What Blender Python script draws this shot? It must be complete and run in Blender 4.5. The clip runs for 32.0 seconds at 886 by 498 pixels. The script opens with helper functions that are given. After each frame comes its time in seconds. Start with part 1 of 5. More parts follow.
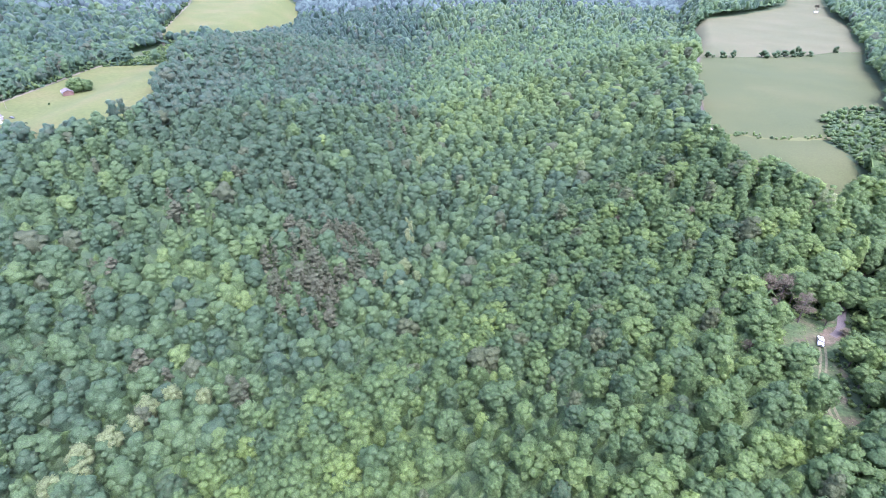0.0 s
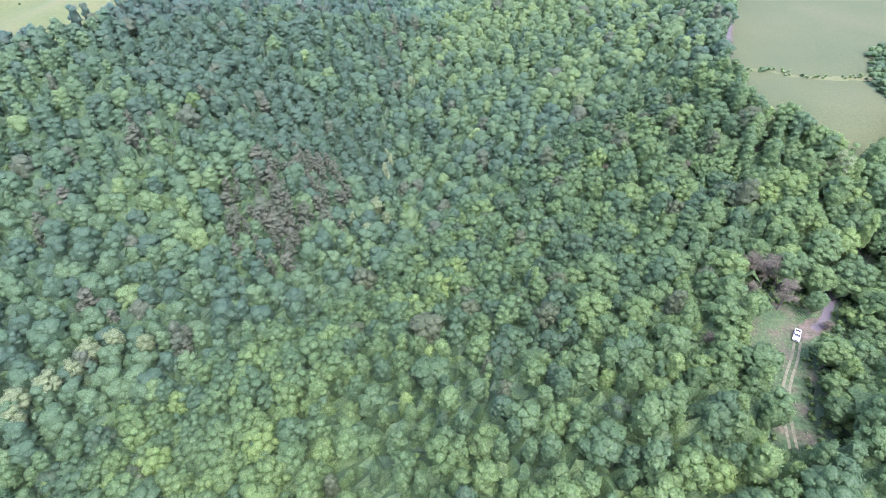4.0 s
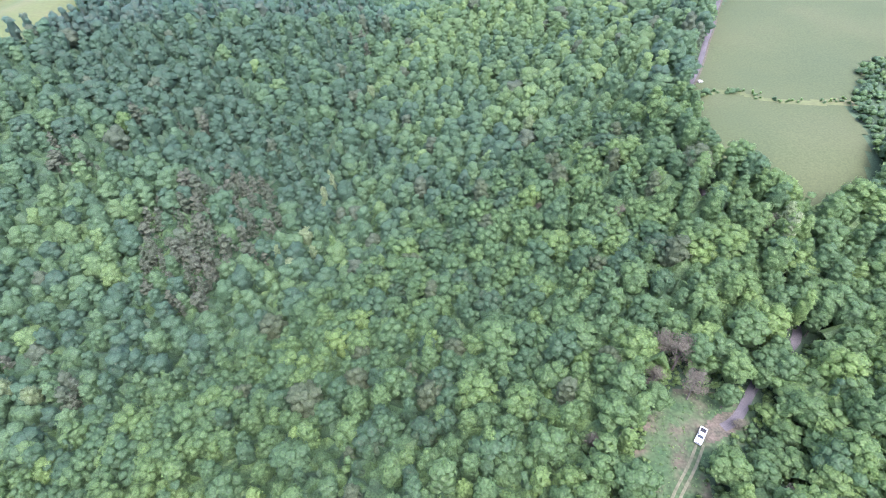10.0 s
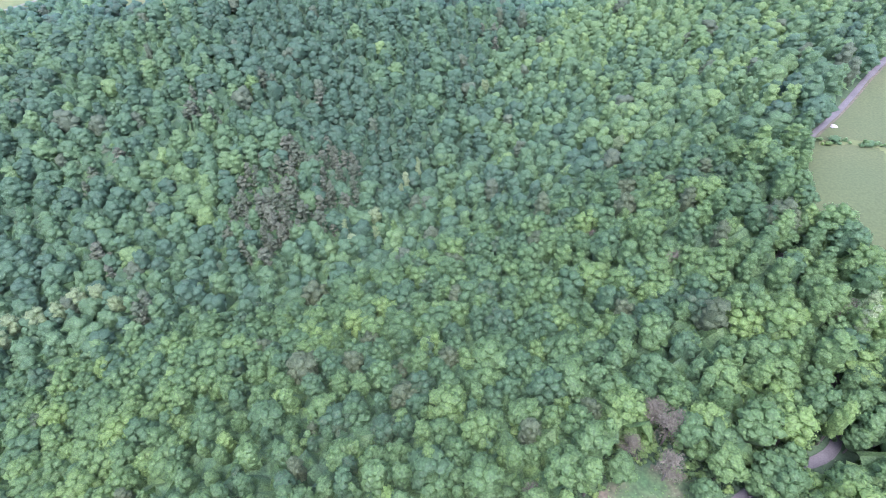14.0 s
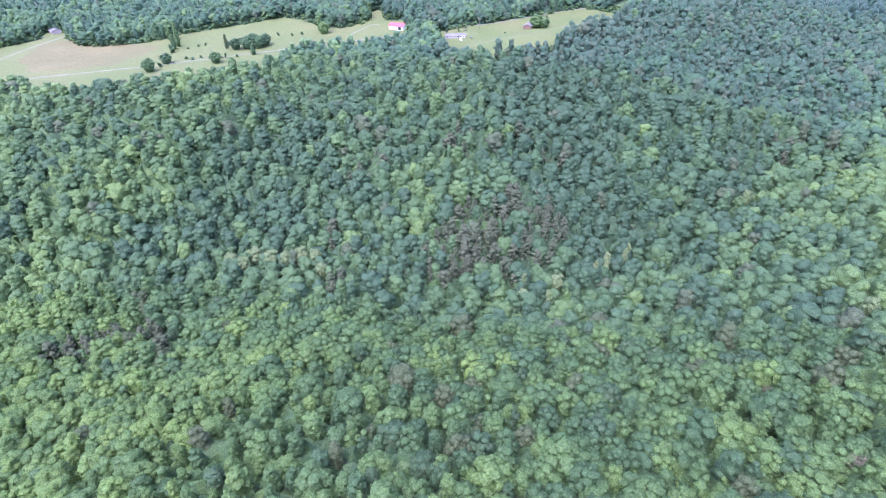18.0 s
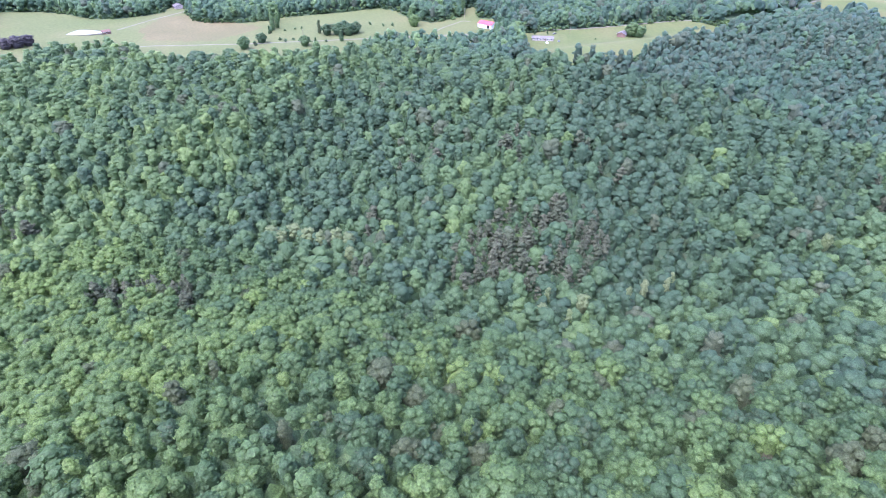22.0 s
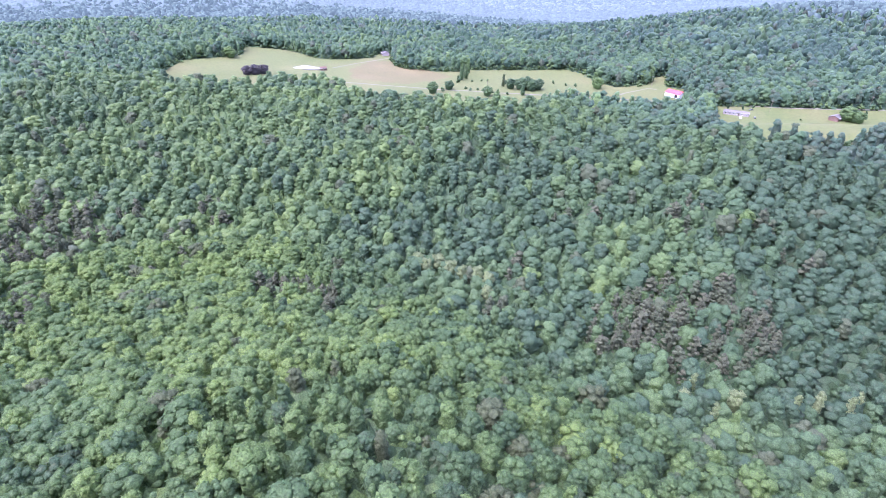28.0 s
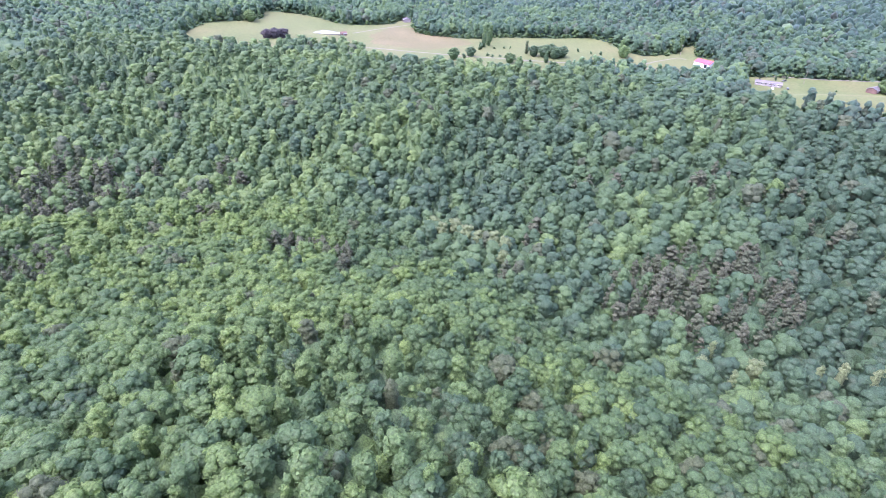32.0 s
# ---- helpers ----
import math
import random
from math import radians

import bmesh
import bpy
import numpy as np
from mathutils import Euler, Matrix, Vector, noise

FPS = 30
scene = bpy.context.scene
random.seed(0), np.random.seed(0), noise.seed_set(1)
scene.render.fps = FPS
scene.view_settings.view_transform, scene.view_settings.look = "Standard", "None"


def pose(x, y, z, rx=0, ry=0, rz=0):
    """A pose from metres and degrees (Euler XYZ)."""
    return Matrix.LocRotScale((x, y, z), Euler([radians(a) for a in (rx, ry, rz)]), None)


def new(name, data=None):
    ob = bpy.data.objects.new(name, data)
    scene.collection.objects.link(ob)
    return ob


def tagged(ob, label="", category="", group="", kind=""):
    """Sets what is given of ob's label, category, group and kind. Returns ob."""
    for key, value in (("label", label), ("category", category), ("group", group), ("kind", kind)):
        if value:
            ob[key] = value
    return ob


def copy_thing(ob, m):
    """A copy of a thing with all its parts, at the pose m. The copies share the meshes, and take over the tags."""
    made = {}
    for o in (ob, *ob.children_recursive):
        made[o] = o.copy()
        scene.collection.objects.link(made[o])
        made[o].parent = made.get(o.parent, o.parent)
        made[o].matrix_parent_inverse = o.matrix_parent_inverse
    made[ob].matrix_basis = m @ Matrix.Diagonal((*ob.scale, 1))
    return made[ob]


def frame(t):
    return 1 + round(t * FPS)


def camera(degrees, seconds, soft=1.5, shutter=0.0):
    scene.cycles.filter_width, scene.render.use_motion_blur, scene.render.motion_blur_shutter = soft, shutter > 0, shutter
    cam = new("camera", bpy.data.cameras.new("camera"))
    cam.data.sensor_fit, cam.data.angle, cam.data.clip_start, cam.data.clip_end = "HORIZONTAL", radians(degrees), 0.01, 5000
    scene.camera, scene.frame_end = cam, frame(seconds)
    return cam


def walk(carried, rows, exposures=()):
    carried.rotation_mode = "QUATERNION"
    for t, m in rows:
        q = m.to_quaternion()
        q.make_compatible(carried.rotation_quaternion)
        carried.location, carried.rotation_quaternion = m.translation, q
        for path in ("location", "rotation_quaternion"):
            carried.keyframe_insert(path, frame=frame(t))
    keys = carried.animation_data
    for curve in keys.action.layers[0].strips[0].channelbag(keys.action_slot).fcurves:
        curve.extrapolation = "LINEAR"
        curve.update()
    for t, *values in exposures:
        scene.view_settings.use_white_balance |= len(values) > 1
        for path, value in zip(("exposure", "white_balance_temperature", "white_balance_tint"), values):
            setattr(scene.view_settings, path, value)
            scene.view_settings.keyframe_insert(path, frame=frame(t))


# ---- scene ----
# Drone shot over a wooded hollow with fields on both rims, on an overcast day in early summer.

# ---- camera ----
cam = camera(79.15, 32.0, soft=0.5)
PATH = [
    (0.0, 4.78, 4.57, 125.90, 59.61, -0.78, 0.97),
    (0.5, 8.95, 8.16, 126.48, 59.50, -0.79, 2.61),
    (1.0, 13.06, 11.73, 127.03, 59.41, -0.79, 2.96),
    (1.5, 17.02, 15.30, 127.59, 59.32, -0.76, 3.29),
    (2.0, 20.83, 18.89, 128.19, 59.22, -0.76, 3.90),
    (2.5, 24.44, 22.47, 128.74, 59.13, -0.82, 4.10),
    (3.0, 27.80, 26.00, 129.30, 53.47, -0.98, 4.29),
    (3.5, 31.08, 30.00, 130.06, 50.08, -1.12, 4.53),
    (5.5, 43.16, 45.95, 133.44, 49.40, -1.26, 6.41),
    (6.0, 46.28, 49.95, 134.17, 49.22, -1.25, 6.57),
    (6.5, 49.54, 53.83, 134.93, 49.02, -1.11, 6.74),
    (7.0, 53.11, 57.45, 135.73, 48.81, -0.97, 6.97),
    (7.5, 57.05, 60.86, 136.56, 48.54, -0.76, 7.29),
    (8.0, 61.29, 64.00, 137.36, 48.27, -0.55, 7.59),
    (8.5, 65.78, 66.83, 138.08, 48.03, -0.37, 7.71),
    (9.0, 70.37, 69.32, 138.75, 47.84, -0.24, 7.56),
    (9.5, 75.00, 71.38, 139.46, 47.69, -0.06, 7.03),
    (10.0, 79.60, 73.12, 140.14, 47.55, 0.12, 7.74),
    (10.5, 84.37, 74.79, 140.63, 47.40, 0.26, 11.75),
    (11.0, 89.19, 76.54, 141.06, 47.25, 0.43, 14.64),
    (11.5, 93.91, 78.52, 141.54, 47.15, 0.58, 16.62),
    (12.0, 98.53, 80.65, 142.08, 47.08, 0.81, 18.05),
    (12.5, 103.35, 82.89, 142.53, 46.98, 0.93, 18.72),
    (13.0, 108.11, 85.18, 142.73, 46.86, 1.05, 19.48),
    (13.5, 113.01, 87.54, 142.68, 46.81, 1.22, 22.83),
    (14.0, 117.99, 90.09, 142.38, 46.78, 1.37, 26.73),
    (14.5, 122.71, 92.78, 141.93, 46.72, 1.43, 30.74),
    (15.0, 127.03, 95.60, 141.39, 47.00, 1.45, 38.01),
    (15.5, 131.28, 98.47, 140.84, 49.58, 1.47, 46.23),
    (17.5, 146.84, 112.15, 138.05, 54.84, 1.57, 58.44),
    (18.0, 149.00, 116.07, 137.64, 54.74, 1.44, 61.41),
    (18.5, 150.81, 120.13, 137.23, 54.66, 1.34, 65.28),
    (19.0, 152.28, 124.43, 136.73, 54.54, 1.31, 69.80),
    (19.5, 153.57, 128.83, 136.14, 54.36, 1.29, 72.72),
    (20.0, 154.51, 133.13, 135.47, 54.12, 1.20, 74.56),
    (20.5, 155.23, 137.29, 134.75, 53.84, 0.98, 76.47),
    (21.0, 155.87, 141.31, 134.02, 54.12, 0.81, 78.47),
    (21.5, 156.57, 145.26, 133.18, 54.58, 0.66, 79.51),
    (22.0, 157.23, 148.69, 132.33, 55.10, 0.17, 73.84),
    (22.5, 157.25, 150.70, 132.18, 55.72, -0.44, 67.07),
    (23.0, 157.00, 150.98, 132.18, 56.27, -0.96, 66.86),
    (23.5, 156.66, 150.61, 132.23, 56.68, -1.44, 68.84),
    (24.0, 157.05, 150.77, 130.88, 56.86, -1.43, 76.66),
    (24.5, 157.41, 151.37, 129.31, 57.08, -1.22, 84.19),
    (25.0, 157.52, 151.89, 128.02, 57.54, -1.15, 86.23),
    (25.5, 157.55, 152.19, 127.00, 58.01, -1.06, 87.26),
    (26.0, 157.55, 152.41, 126.15, 58.55, -0.91, 89.82),
    (26.5, 157.50, 152.60, 125.40, 59.11, -0.86, 91.42),
    (28.5, 157.96, 152.84, 121.91, 61.78, -1.15, 93.18),
    (29.0, 158.21, 152.92, 120.91, 62.46, -1.16, 93.20),
    (29.5, 158.39, 152.95, 119.83, 62.98, -1.07, 94.42),
    (30.0, 158.50, 153.13, 118.71, 63.20, -1.08, 94.87),
    (30.5, 158.71, 153.31, 117.53, 63.31, -1.10, 95.17),
    (31.0, 158.91, 153.48, 116.31, 62.72, -1.18, 95.24),
    (31.5, 158.93, 153.67, 115.07, 60.69, -1.21, 95.27),
    (32.0, 158.76, 153.93, 113.83, 58.76, -1.30, 95.45),
]
walk(cam, [(t, pose(x, y, z, rx, ry, rz)) for t, x, y, z, rx, ry, rz in PATH], exposures=[(0.0, 2.63, 5430, 27), (9.0, 2.61, 5450, 20), (14.0, 2.57, 5230, 21), (19.0, 2.58, 5150, 28), (23.0, 2.51, 5230, 28), (24.5, 2.56, 5250, 29), (29.0, 2.64, 5410, 36), (32.0, 2.62, 5460, 35)])

# ---- world and sun: overcast ----
SUN_ELEVATION, SUN_AZIMUTH = 64, 150
world = bpy.data.worlds.new("overcast_sky")
scene.world = world
world.use_nodes = True
nt = world.node_tree
nt.nodes.clear()
sky = nt.nodes.new("ShaderNodeTexSky")
sky.sky_type, sky.sun_disc = "NISHITA", False
sky.sun_elevation, sky.sun_rotation = radians(SUN_ELEVATION), radians(SUN_AZIMUTH)
sky.air_density, sky.dust_density, sky.ozone_density = 1.0, 4.0, 1.0
grey = nt.nodes.new("ShaderNodeHueSaturation")
grey.inputs["Saturation"].default_value = 0.8
back = nt.nodes.new("ShaderNodeBackground")
back.inputs["Strength"].default_value = 0.15
out = nt.nodes.new("ShaderNodeOutputWorld")
nt.links.new(sky.outputs[0], grey.inputs["Color"])
nt.links.new(grey.outputs[0], back.inputs["Color"])
nt.links.new(back.outputs[0], out.inputs["Surface"])
sun_data = bpy.data.lights.new("sun", "SUN")
sun_data.energy, sun_data.angle, sun_data.color = 0.52, radians(40), (1.0, 0.97, 0.92)
sun = new("sun", sun_data)
sun.matrix_world = pose(0, 0, 400, 90 - SUN_ELEVATION, 0, 180 - SUN_AZIMUTH)


# ---- materials ----
def material(name, colour, rough=0.8, spec=0.3, metal=0.0):
    m = bpy.data.materials.new(name)
    m.use_nodes = True
    b = m.node_tree.nodes["Principled BSDF"]
    b.inputs["Base Color"].default_value = (*colour, 1)
    b.inputs["Roughness"].default_value = rough
    b.inputs["Specular IOR Level"].default_value = spec
    b.inputs["Metallic"].default_value = metal
    return m, m.node_tree, b


def node(tree, kind, **values):
    n = tree.nodes.new(kind)
    for key, v in values.items():
        n.inputs[key].default_value = v
    return n


def ramp(tree, stops):
    n = tree.nodes.new("ShaderNodeValToRGB")
    e = n.color_ramp.elements
    while len(e) < len(stops):
        e.new(0.5)
    for el, (p, c) in zip(e, stops):
        el.position, el.color = p, (*c, 1)
    return n


def noise_mix(tree, coords, scale, low, high, detail=4.0):
    """A noise turned into factors between low and high."""
    n = node(tree, "ShaderNodeTexNoise", Scale=scale, Detail=detail)
    tree.links.new(coords, n.inputs["Vector"])
    m = node(tree, "ShaderNodeMapRange")
    m.inputs["From Min"].default_value, m.inputs["From Max"].default_value = 0.3, 0.7
    m.inputs["To Min"].default_value, m.inputs["To Max"].default_value = low, high
    tree.links.new(n.outputs["Fac"], m.inputs["Value"])
    return m.outputs["Result"]


def scaled(tree, colour, factor):
    mix = tree.nodes.new("ShaderNodeVectorMath")
    mix.operation = "SCALE"
    tree.links.new(colour, mix.inputs[0])
    tree.links.new(factor, mix.inputs["Scale"])
    return mix.outputs["Vector"]


def add_bump(tree, bsdf, coords, scale, strength, distance):
    n = node(tree, "ShaderNodeTexNoise", Scale=scale, Detail=3.0)
    tree.links.new(coords, n.inputs["Vector"])
    b = node(tree, "ShaderNodeBump", Strength=strength, Distance=distance)
    tree.links.new(n.outputs["Fac"], b.inputs["Height"])
    tree.links.new(b.outputs["Normal"], bsdf.inputs["Normal"])


def foliage(name, stops, per_object=False, rough=0.55, spec=0.35, thin_share=0.58, sheen=0.04):
    """Leaves whose colour runs along a ramp by each tree's tint and each spray's fleck, speckled at leaf and at branch scale."""
    m, tree, b = material(name, (0.1, 0.1, 0.1), rough, spec)
    # Bluish sheen puts a veil of haze on leaves seen at a slant.
    b.inputs["Sheen Weight"].default_value, b.inputs["Sheen Roughness"].default_value = sheen, 0.5
    b.inputs["Sheen Tint"].default_value = (0.8, 0.89, 1.0, 1)
    a = tree.nodes.new("ShaderNodeAttribute")
    a.attribute_type, a.attribute_name = ("OBJECT" if per_object else "GEOMETRY"), "tint"
    fleck = tree.nodes.new("ShaderNodeAttribute")
    fleck.attribute_type, fleck.attribute_name = "GEOMETRY", "fleck"
    co = tree.nodes.new("ShaderNodeTexCoord").outputs["Object"]
    r = ramp(tree, stops)
    add = tree.nodes.new("ShaderNodeMath")
    tree.links.new(a.outputs["Fac"], add.inputs[0])
    tree.links.new(noise_mix(tree, co, 0.22, -0.06, 0.06), add.inputs[1])
    more = tree.nodes.new("ShaderNodeMath")
    tree.links.new(add.outputs[0], more.inputs[0])
    tree.links.new(fleck.outputs["Fac"], more.inputs[1])
    tree.links.new(more.outputs[0], r.inputs["Fac"])
    c = scaled(tree, r.outputs["Color"], noise_mix(tree, co, 1.9, 0.62, 1.4, 4.0))
    tree.links.new(c, b.inputs["Base Color"])
    add_bump(tree, b, co, 2.4, 0.6, 0.3)
    thin = tree.nodes.new("ShaderNodeBsdfTranslucent")
    tree.links.new(b.inputs["Normal"].links[0].from_socket, thin.inputs["Normal"])
    tree.links.new(c, thin.inputs["Color"])
    both = node(tree, "ShaderNodeMixShader", Fac=thin_share)
    tree.links.new(b.outputs[0], both.inputs[1])
    tree.links.new(thin.outputs[0], both.inputs[2])
    tree.links.new(both.outputs[0], tree.nodes["Material Output"].inputs["Surface"])
    return m


GREENS = [(0.0, (0.112, 0.136, 0.066)), (0.035, (0.104, 0.134, 0.066)), (0.1, (0.072, 0.122, 0.061)), (0.3, (0.094, 0.154, 0.065)), (0.6, (0.127, 0.194, 0.068)),
          (0.82, (0.158, 0.229, 0.072)), (1.0, (0.192, 0.266, 0.076))]
PALES = [(0.0, (0.18, 0.228, 0.1)), (0.6, (0.245, 0.285, 0.138)), (1.0, (0.33, 0.36, 0.2))]
BROWNS = [(0.0, (0.124, 0.148, 0.09)), (0.5, (0.148, 0.16, 0.104)), (1.0, (0.174, 0.175, 0.12))]
LEAVES = foliage("green_leaves", GREENS)
# Haze put into the colour: bluer leaves, more sheen, the farther the woods.
LEAVES_FAR = foliage("haze_blue_leaves", [(p, (r * 1.01, g * 1.03, b * 1.4)) for p, (r, g, b) in GREENS], spec=0.15, sheen=0.12)
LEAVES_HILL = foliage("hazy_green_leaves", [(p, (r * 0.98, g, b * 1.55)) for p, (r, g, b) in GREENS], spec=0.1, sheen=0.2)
LEAVES_SLOPE = foliage("faint_haze_leaves", [(p, (r, g, b * 1.14)) for p, (r, g, b) in GREENS], sheen=0.04)
LEAVES_ONE = foliage("green_leaves_single", GREENS, True)
PALE_ONE = foliage("pale_leaves_single", PALES, True)
TWIG_ONE = foliage("bare_twigs", [(0, (0.125, 0.112, 0.078)), (1, (0.175, 0.152, 0.108))], True, 0.9, 0.1, 0.4, 0.0)
PURPLES = [(0.0, (0.075, 0.07, 0.08)), (0.6, (0.1, 0.085, 0.09)), (1.0, (0.15, 0.11, 0.1))]
PURPLE_ONE = foliage("purple_leaves_single", PURPLES, True)
BROWN_ONE = foliage("dead_twigs_single", BROWNS, True, 0.9, 0.1, 0.6, 0.0)


def plain(name, stops, scale, rough=0.9, spec=0.2, fine=1.5, bump=0.3, speckle=0.22):
    """A ground or wall surface: a ramp over large patches, speckled finely."""
    m, tree, b = material(name, (0.1, 0.1, 0.1), rough, spec)
    co = tree.nodes.new("ShaderNodeTexCoord").outputs["Object"]
    r = ramp(tree, stops)
    tree.links.new(noise_mix(tree, co, scale, 0.0, 1.0, 5.0), r.inputs["Fac"])
    c = scaled(tree, r.outputs["Color"], noise_mix(tree, co, fine, 1 - speckle, 1 + speckle))
    tree.links.new(c, b.inputs["Base Color"])
    if bump:
        add_bump(tree, b, co, fine, bump, 0.2)
    return m


BARK = plain("bark", [(0, (0.09, 0.075, 0.06)), (1, (0.16, 0.14, 0.12))], 0.8, fine=6)
SOIL = plain("forest_floor", [(0, (0.045, 0.068, 0.036)), (0.6, (0.06, 0.088, 0.044)), (1, (0.075, 0.09, 0.05))], 0.05)
PASTURE = plain("pasture_grass", [(0, (0.055, 0.067, 0.028)), (0.5, (0.063, 0.073, 0.030)), (1, (0.074, 0.079, 0.034))], 0.018, fine=1.1, bump=0.1, speckle=0.16)
HAYFIELD = plain("dry_hay_grass", [(0, (0.082, 0.097, 0.035)), (0.5, (0.096, 0.106, 0.041)), (1, (0.118, 0.114, 0.051))], 0.014, fine=0.4, bump=0.1, speckle=0.14)
STUBBLE = plain("bare_brown_stubble", [(0, (0.098, 0.092, 0.042)), (0.5, (0.113, 0.098, 0.048)), (1, (0.130, 0.109, 0.055))], 0.02, fine=0.5, bump=0.1, speckle=0.14)
DRY_PASTURE = plain("dry_pasture_grass", [(0, (0.080, 0.085, 0.043)), (0.5, (0.090, 0.091, 0.048)), (1, (0.102, 0.097, 0.054))], 0.02, fine=1.1, bump=0.1, speckle=0.16)
MEADOW = plain("pale_meadow_grass", [(0, (0.076, 0.093, 0.032)), (0.5, (0.090, 0.102, 0.036)), (1, (0.112, 0.108, 0.046))], 0.022, fine=0.4, bump=0.1, speckle=0.14)
CLEARING = plain("rough_grass", [(0, (0.042, 0.074, 0.03)), (0.45, (0.06, 0.084, 0.036)), (0.75, (0.085, 0.082, 0.048)), (1, (0.11, 0.088, 0.06))], 0.16, fine=0.9, bump=0.6, speckle=0.4)
PALE_STONE = plain("pale_stone", [(0, (0.3, 0.26, 0.24)), (1, (0.42, 0.38, 0.35))], 1.0, fine=6)
DIRT = plain("bare_dirt", [(0, (0.068, 0.062, 0.04)), (1, (0.11, 0.086, 0.062))], 0.4, fine=1.5, speckle=0.35)
TRACK = plain("worn_tracks", [(0, (0.115, 0.115, 0.066)), (1, (0.16, 0.145, 0.09))], 0.3, fine=1.2)
GRAVEL = plain("gravel_road", [(0, (0.08, 0.07, 0.071)), (1, (0.125, 0.108, 0.106))], 0.15, fine=3.0)
PALE_ROAD = plain("pale_gravel", [(0, (0.114, 0.111, 0.085)), (1, (0.162, 0.151, 0.118))], 0.1, fine=2.0)
WHITE_METAL = plain("white_sheet_metal", [(0, (0.66, 0.66, 0.66)), (1, (0.78, 0.78, 0.77))], 0.3, 0.5, 0.4, bump=0)
RED_METAL = plain("red_sheet_roof", [(0, (0.5, 0.045, 0.06)), (1, (0.6, 0.08, 0.09))], 0.3, 0.45, 0.4, bump=0)
ROOF_GREY = plain("grey_shingles", [(0, (0.12, 0.108, 0.116)), (1, (0.17, 0.15, 0.16))], 0.4, fine=4)
SIDING = plain("pale_pink_siding", [(0, (0.26, 0.22, 0.23)), (1, (0.36, 0.31, 0.31))], 0.5, fine=3, bump=0)
BRICK_WALL = plain("brown_red_wall", [(0, (0.12, 0.075, 0.065)), (1, (0.18, 0.11, 0.09))], 0.5, fine=4)
DARK = material("painted_dark_inside", (0.02, 0.02, 0.022), 0.5)[0]
GLASS = material("dark_window_glass", (0.03, 0.035, 0.04), 0.08, 0.5)[0]
WHITE_PAINT = material("white_car_paint", (0.82, 0.82, 0.82), 0.25, 0.5)[0]
DARK_PAINT = material("dark_car_paint", (0.06, 0.065, 0.08), 0.3, 0.5)[0]
BLACK_PLASTIC = material("black_bed_liner", (0.02, 0.02, 0.02), 0.6)[0]
RUBBER = material("tyre_rubber", (0.025, 0.025, 0.025), 0.85)[0]
CHROME = material("steel", (0.5, 0.5, 0.5), 0.3, 0.5, 1.0)[0]
LAMP_GLASS = material("lamp_glass", (0.7, 0.7, 0.68), 0.15, 0.5)[0]
RED_LENS = material("red_lens", (0.4, 0.02, 0.02), 0.25)[0]
WOOD_POLE = plain("weathered_pole", [(0, (0.2, 0.17, 0.14)), (1, (0.3, 0.26, 0.22))], 2.0, fine=8, bump=0)
# Pale base colour holds the white sky's reflection.
WATER = material("pond_water_with_sky", (0.34, 0.35, 0.34), 0.03, 0.6)[0]


# ---- the lie of the land ----
RX, RY, SPREAD, VALLEY = range(-300, 241, 90), range(-150, 751, 90), 80.0, -3.0
SWELLS = ((-1.3, -8.8, -14.1, -6.4, -1.0, -0.1, 0.0),
          (1.7, -6.1, -13.8, -10.0, -3.0, 0.2, 0.3),
          (7.1, -10.8, -9.9, -7.2, -0.2, 5.5, 3.1),
          (16.3, -4.9, -15.2, 1.3, 9.5, 13.1, 6.8),
          (8.2, 0.2, -18.2, -6.6, -10.8, 1.3, 3.0),
          (0.3, -1.4, 3.7, -5.0, -8.5, 18.5, 12.1),
          (12.8, 13.2, 7.6, -13.4, -5.7, 16.4, 11.1),
          (7.0, 4.5, -3.7, -0.3, -4.4, -3.5, 18.0),
          (9.4, 7.6, 1.6, 5.6, 0.7, -1.1, 27.4),
          (8.9, 7.8, 3.0, 1.4, 0.5, 0.7, 10.5),
          (2.3, 1.8, 0.7, 0.2, 0.1, 0.1, 1.1))
# far hills: x, y, height, half widths
HILLS = ((-745, 640, 46, 158, 230), (-700, 900, 26, 190, 240), (-560, -340, 27, 150, 150), (-1570, 1165, 55, 300, 330),
         (-1650, 420, -40, 420, 300), (90, 1350, 40, 300, 330), (950, 1250, 34, 260, 300), (-300, 1750, 50, 420, 300), (-950, -60, 6, 200, 200), (-30, 760, -24, 80, 190))
MOUNTAIN = (-1573, -720, 84, 430, 520)


def smooth(v):
    v = np.clip(v, 0, 1)
    return v * v * (3 - 2 * v)


def ripple(x, y, size, seed=0.0):
    """A cheap smooth noise in about -1 to 1."""
    a, b = x / size + seed, y / size - 1.7 * seed
    return (np.sin(1.3 * a + 2.1 * np.sin(0.7 * b + seed)) + np.sin(1.7 * b + 1.6 * np.sin(0.9 * a)) + np.sin(0.9 * (a + b) + 1.3 * np.sin(1.1 * (a - b)))) / 3


def off_line(x, y, line):
    """How far points lie from a line of corners."""
    best = np.full(np.shape(x), 1e9)
    for (x0, y0), (x1, y1) in zip(line, line[1:]):
        dx, dy = x1 - x0, y1 - y0
        s = np.clip(((x - x0) * dx + (y - y0) * dy) / (dx * dx + dy * dy), 0, 1)
        best = np.minimum(best, np.hypot(x - x0 - s * dx, y - y0 - s * dy))
    return best


# ravines running down into the hollow
HOLLOW = [(-38, 150), (-30, 200), (-17, 247), (-13, 294), (-10, 350), (-14, 400), (-24, 517), (-35, 680), (-30, 900)]
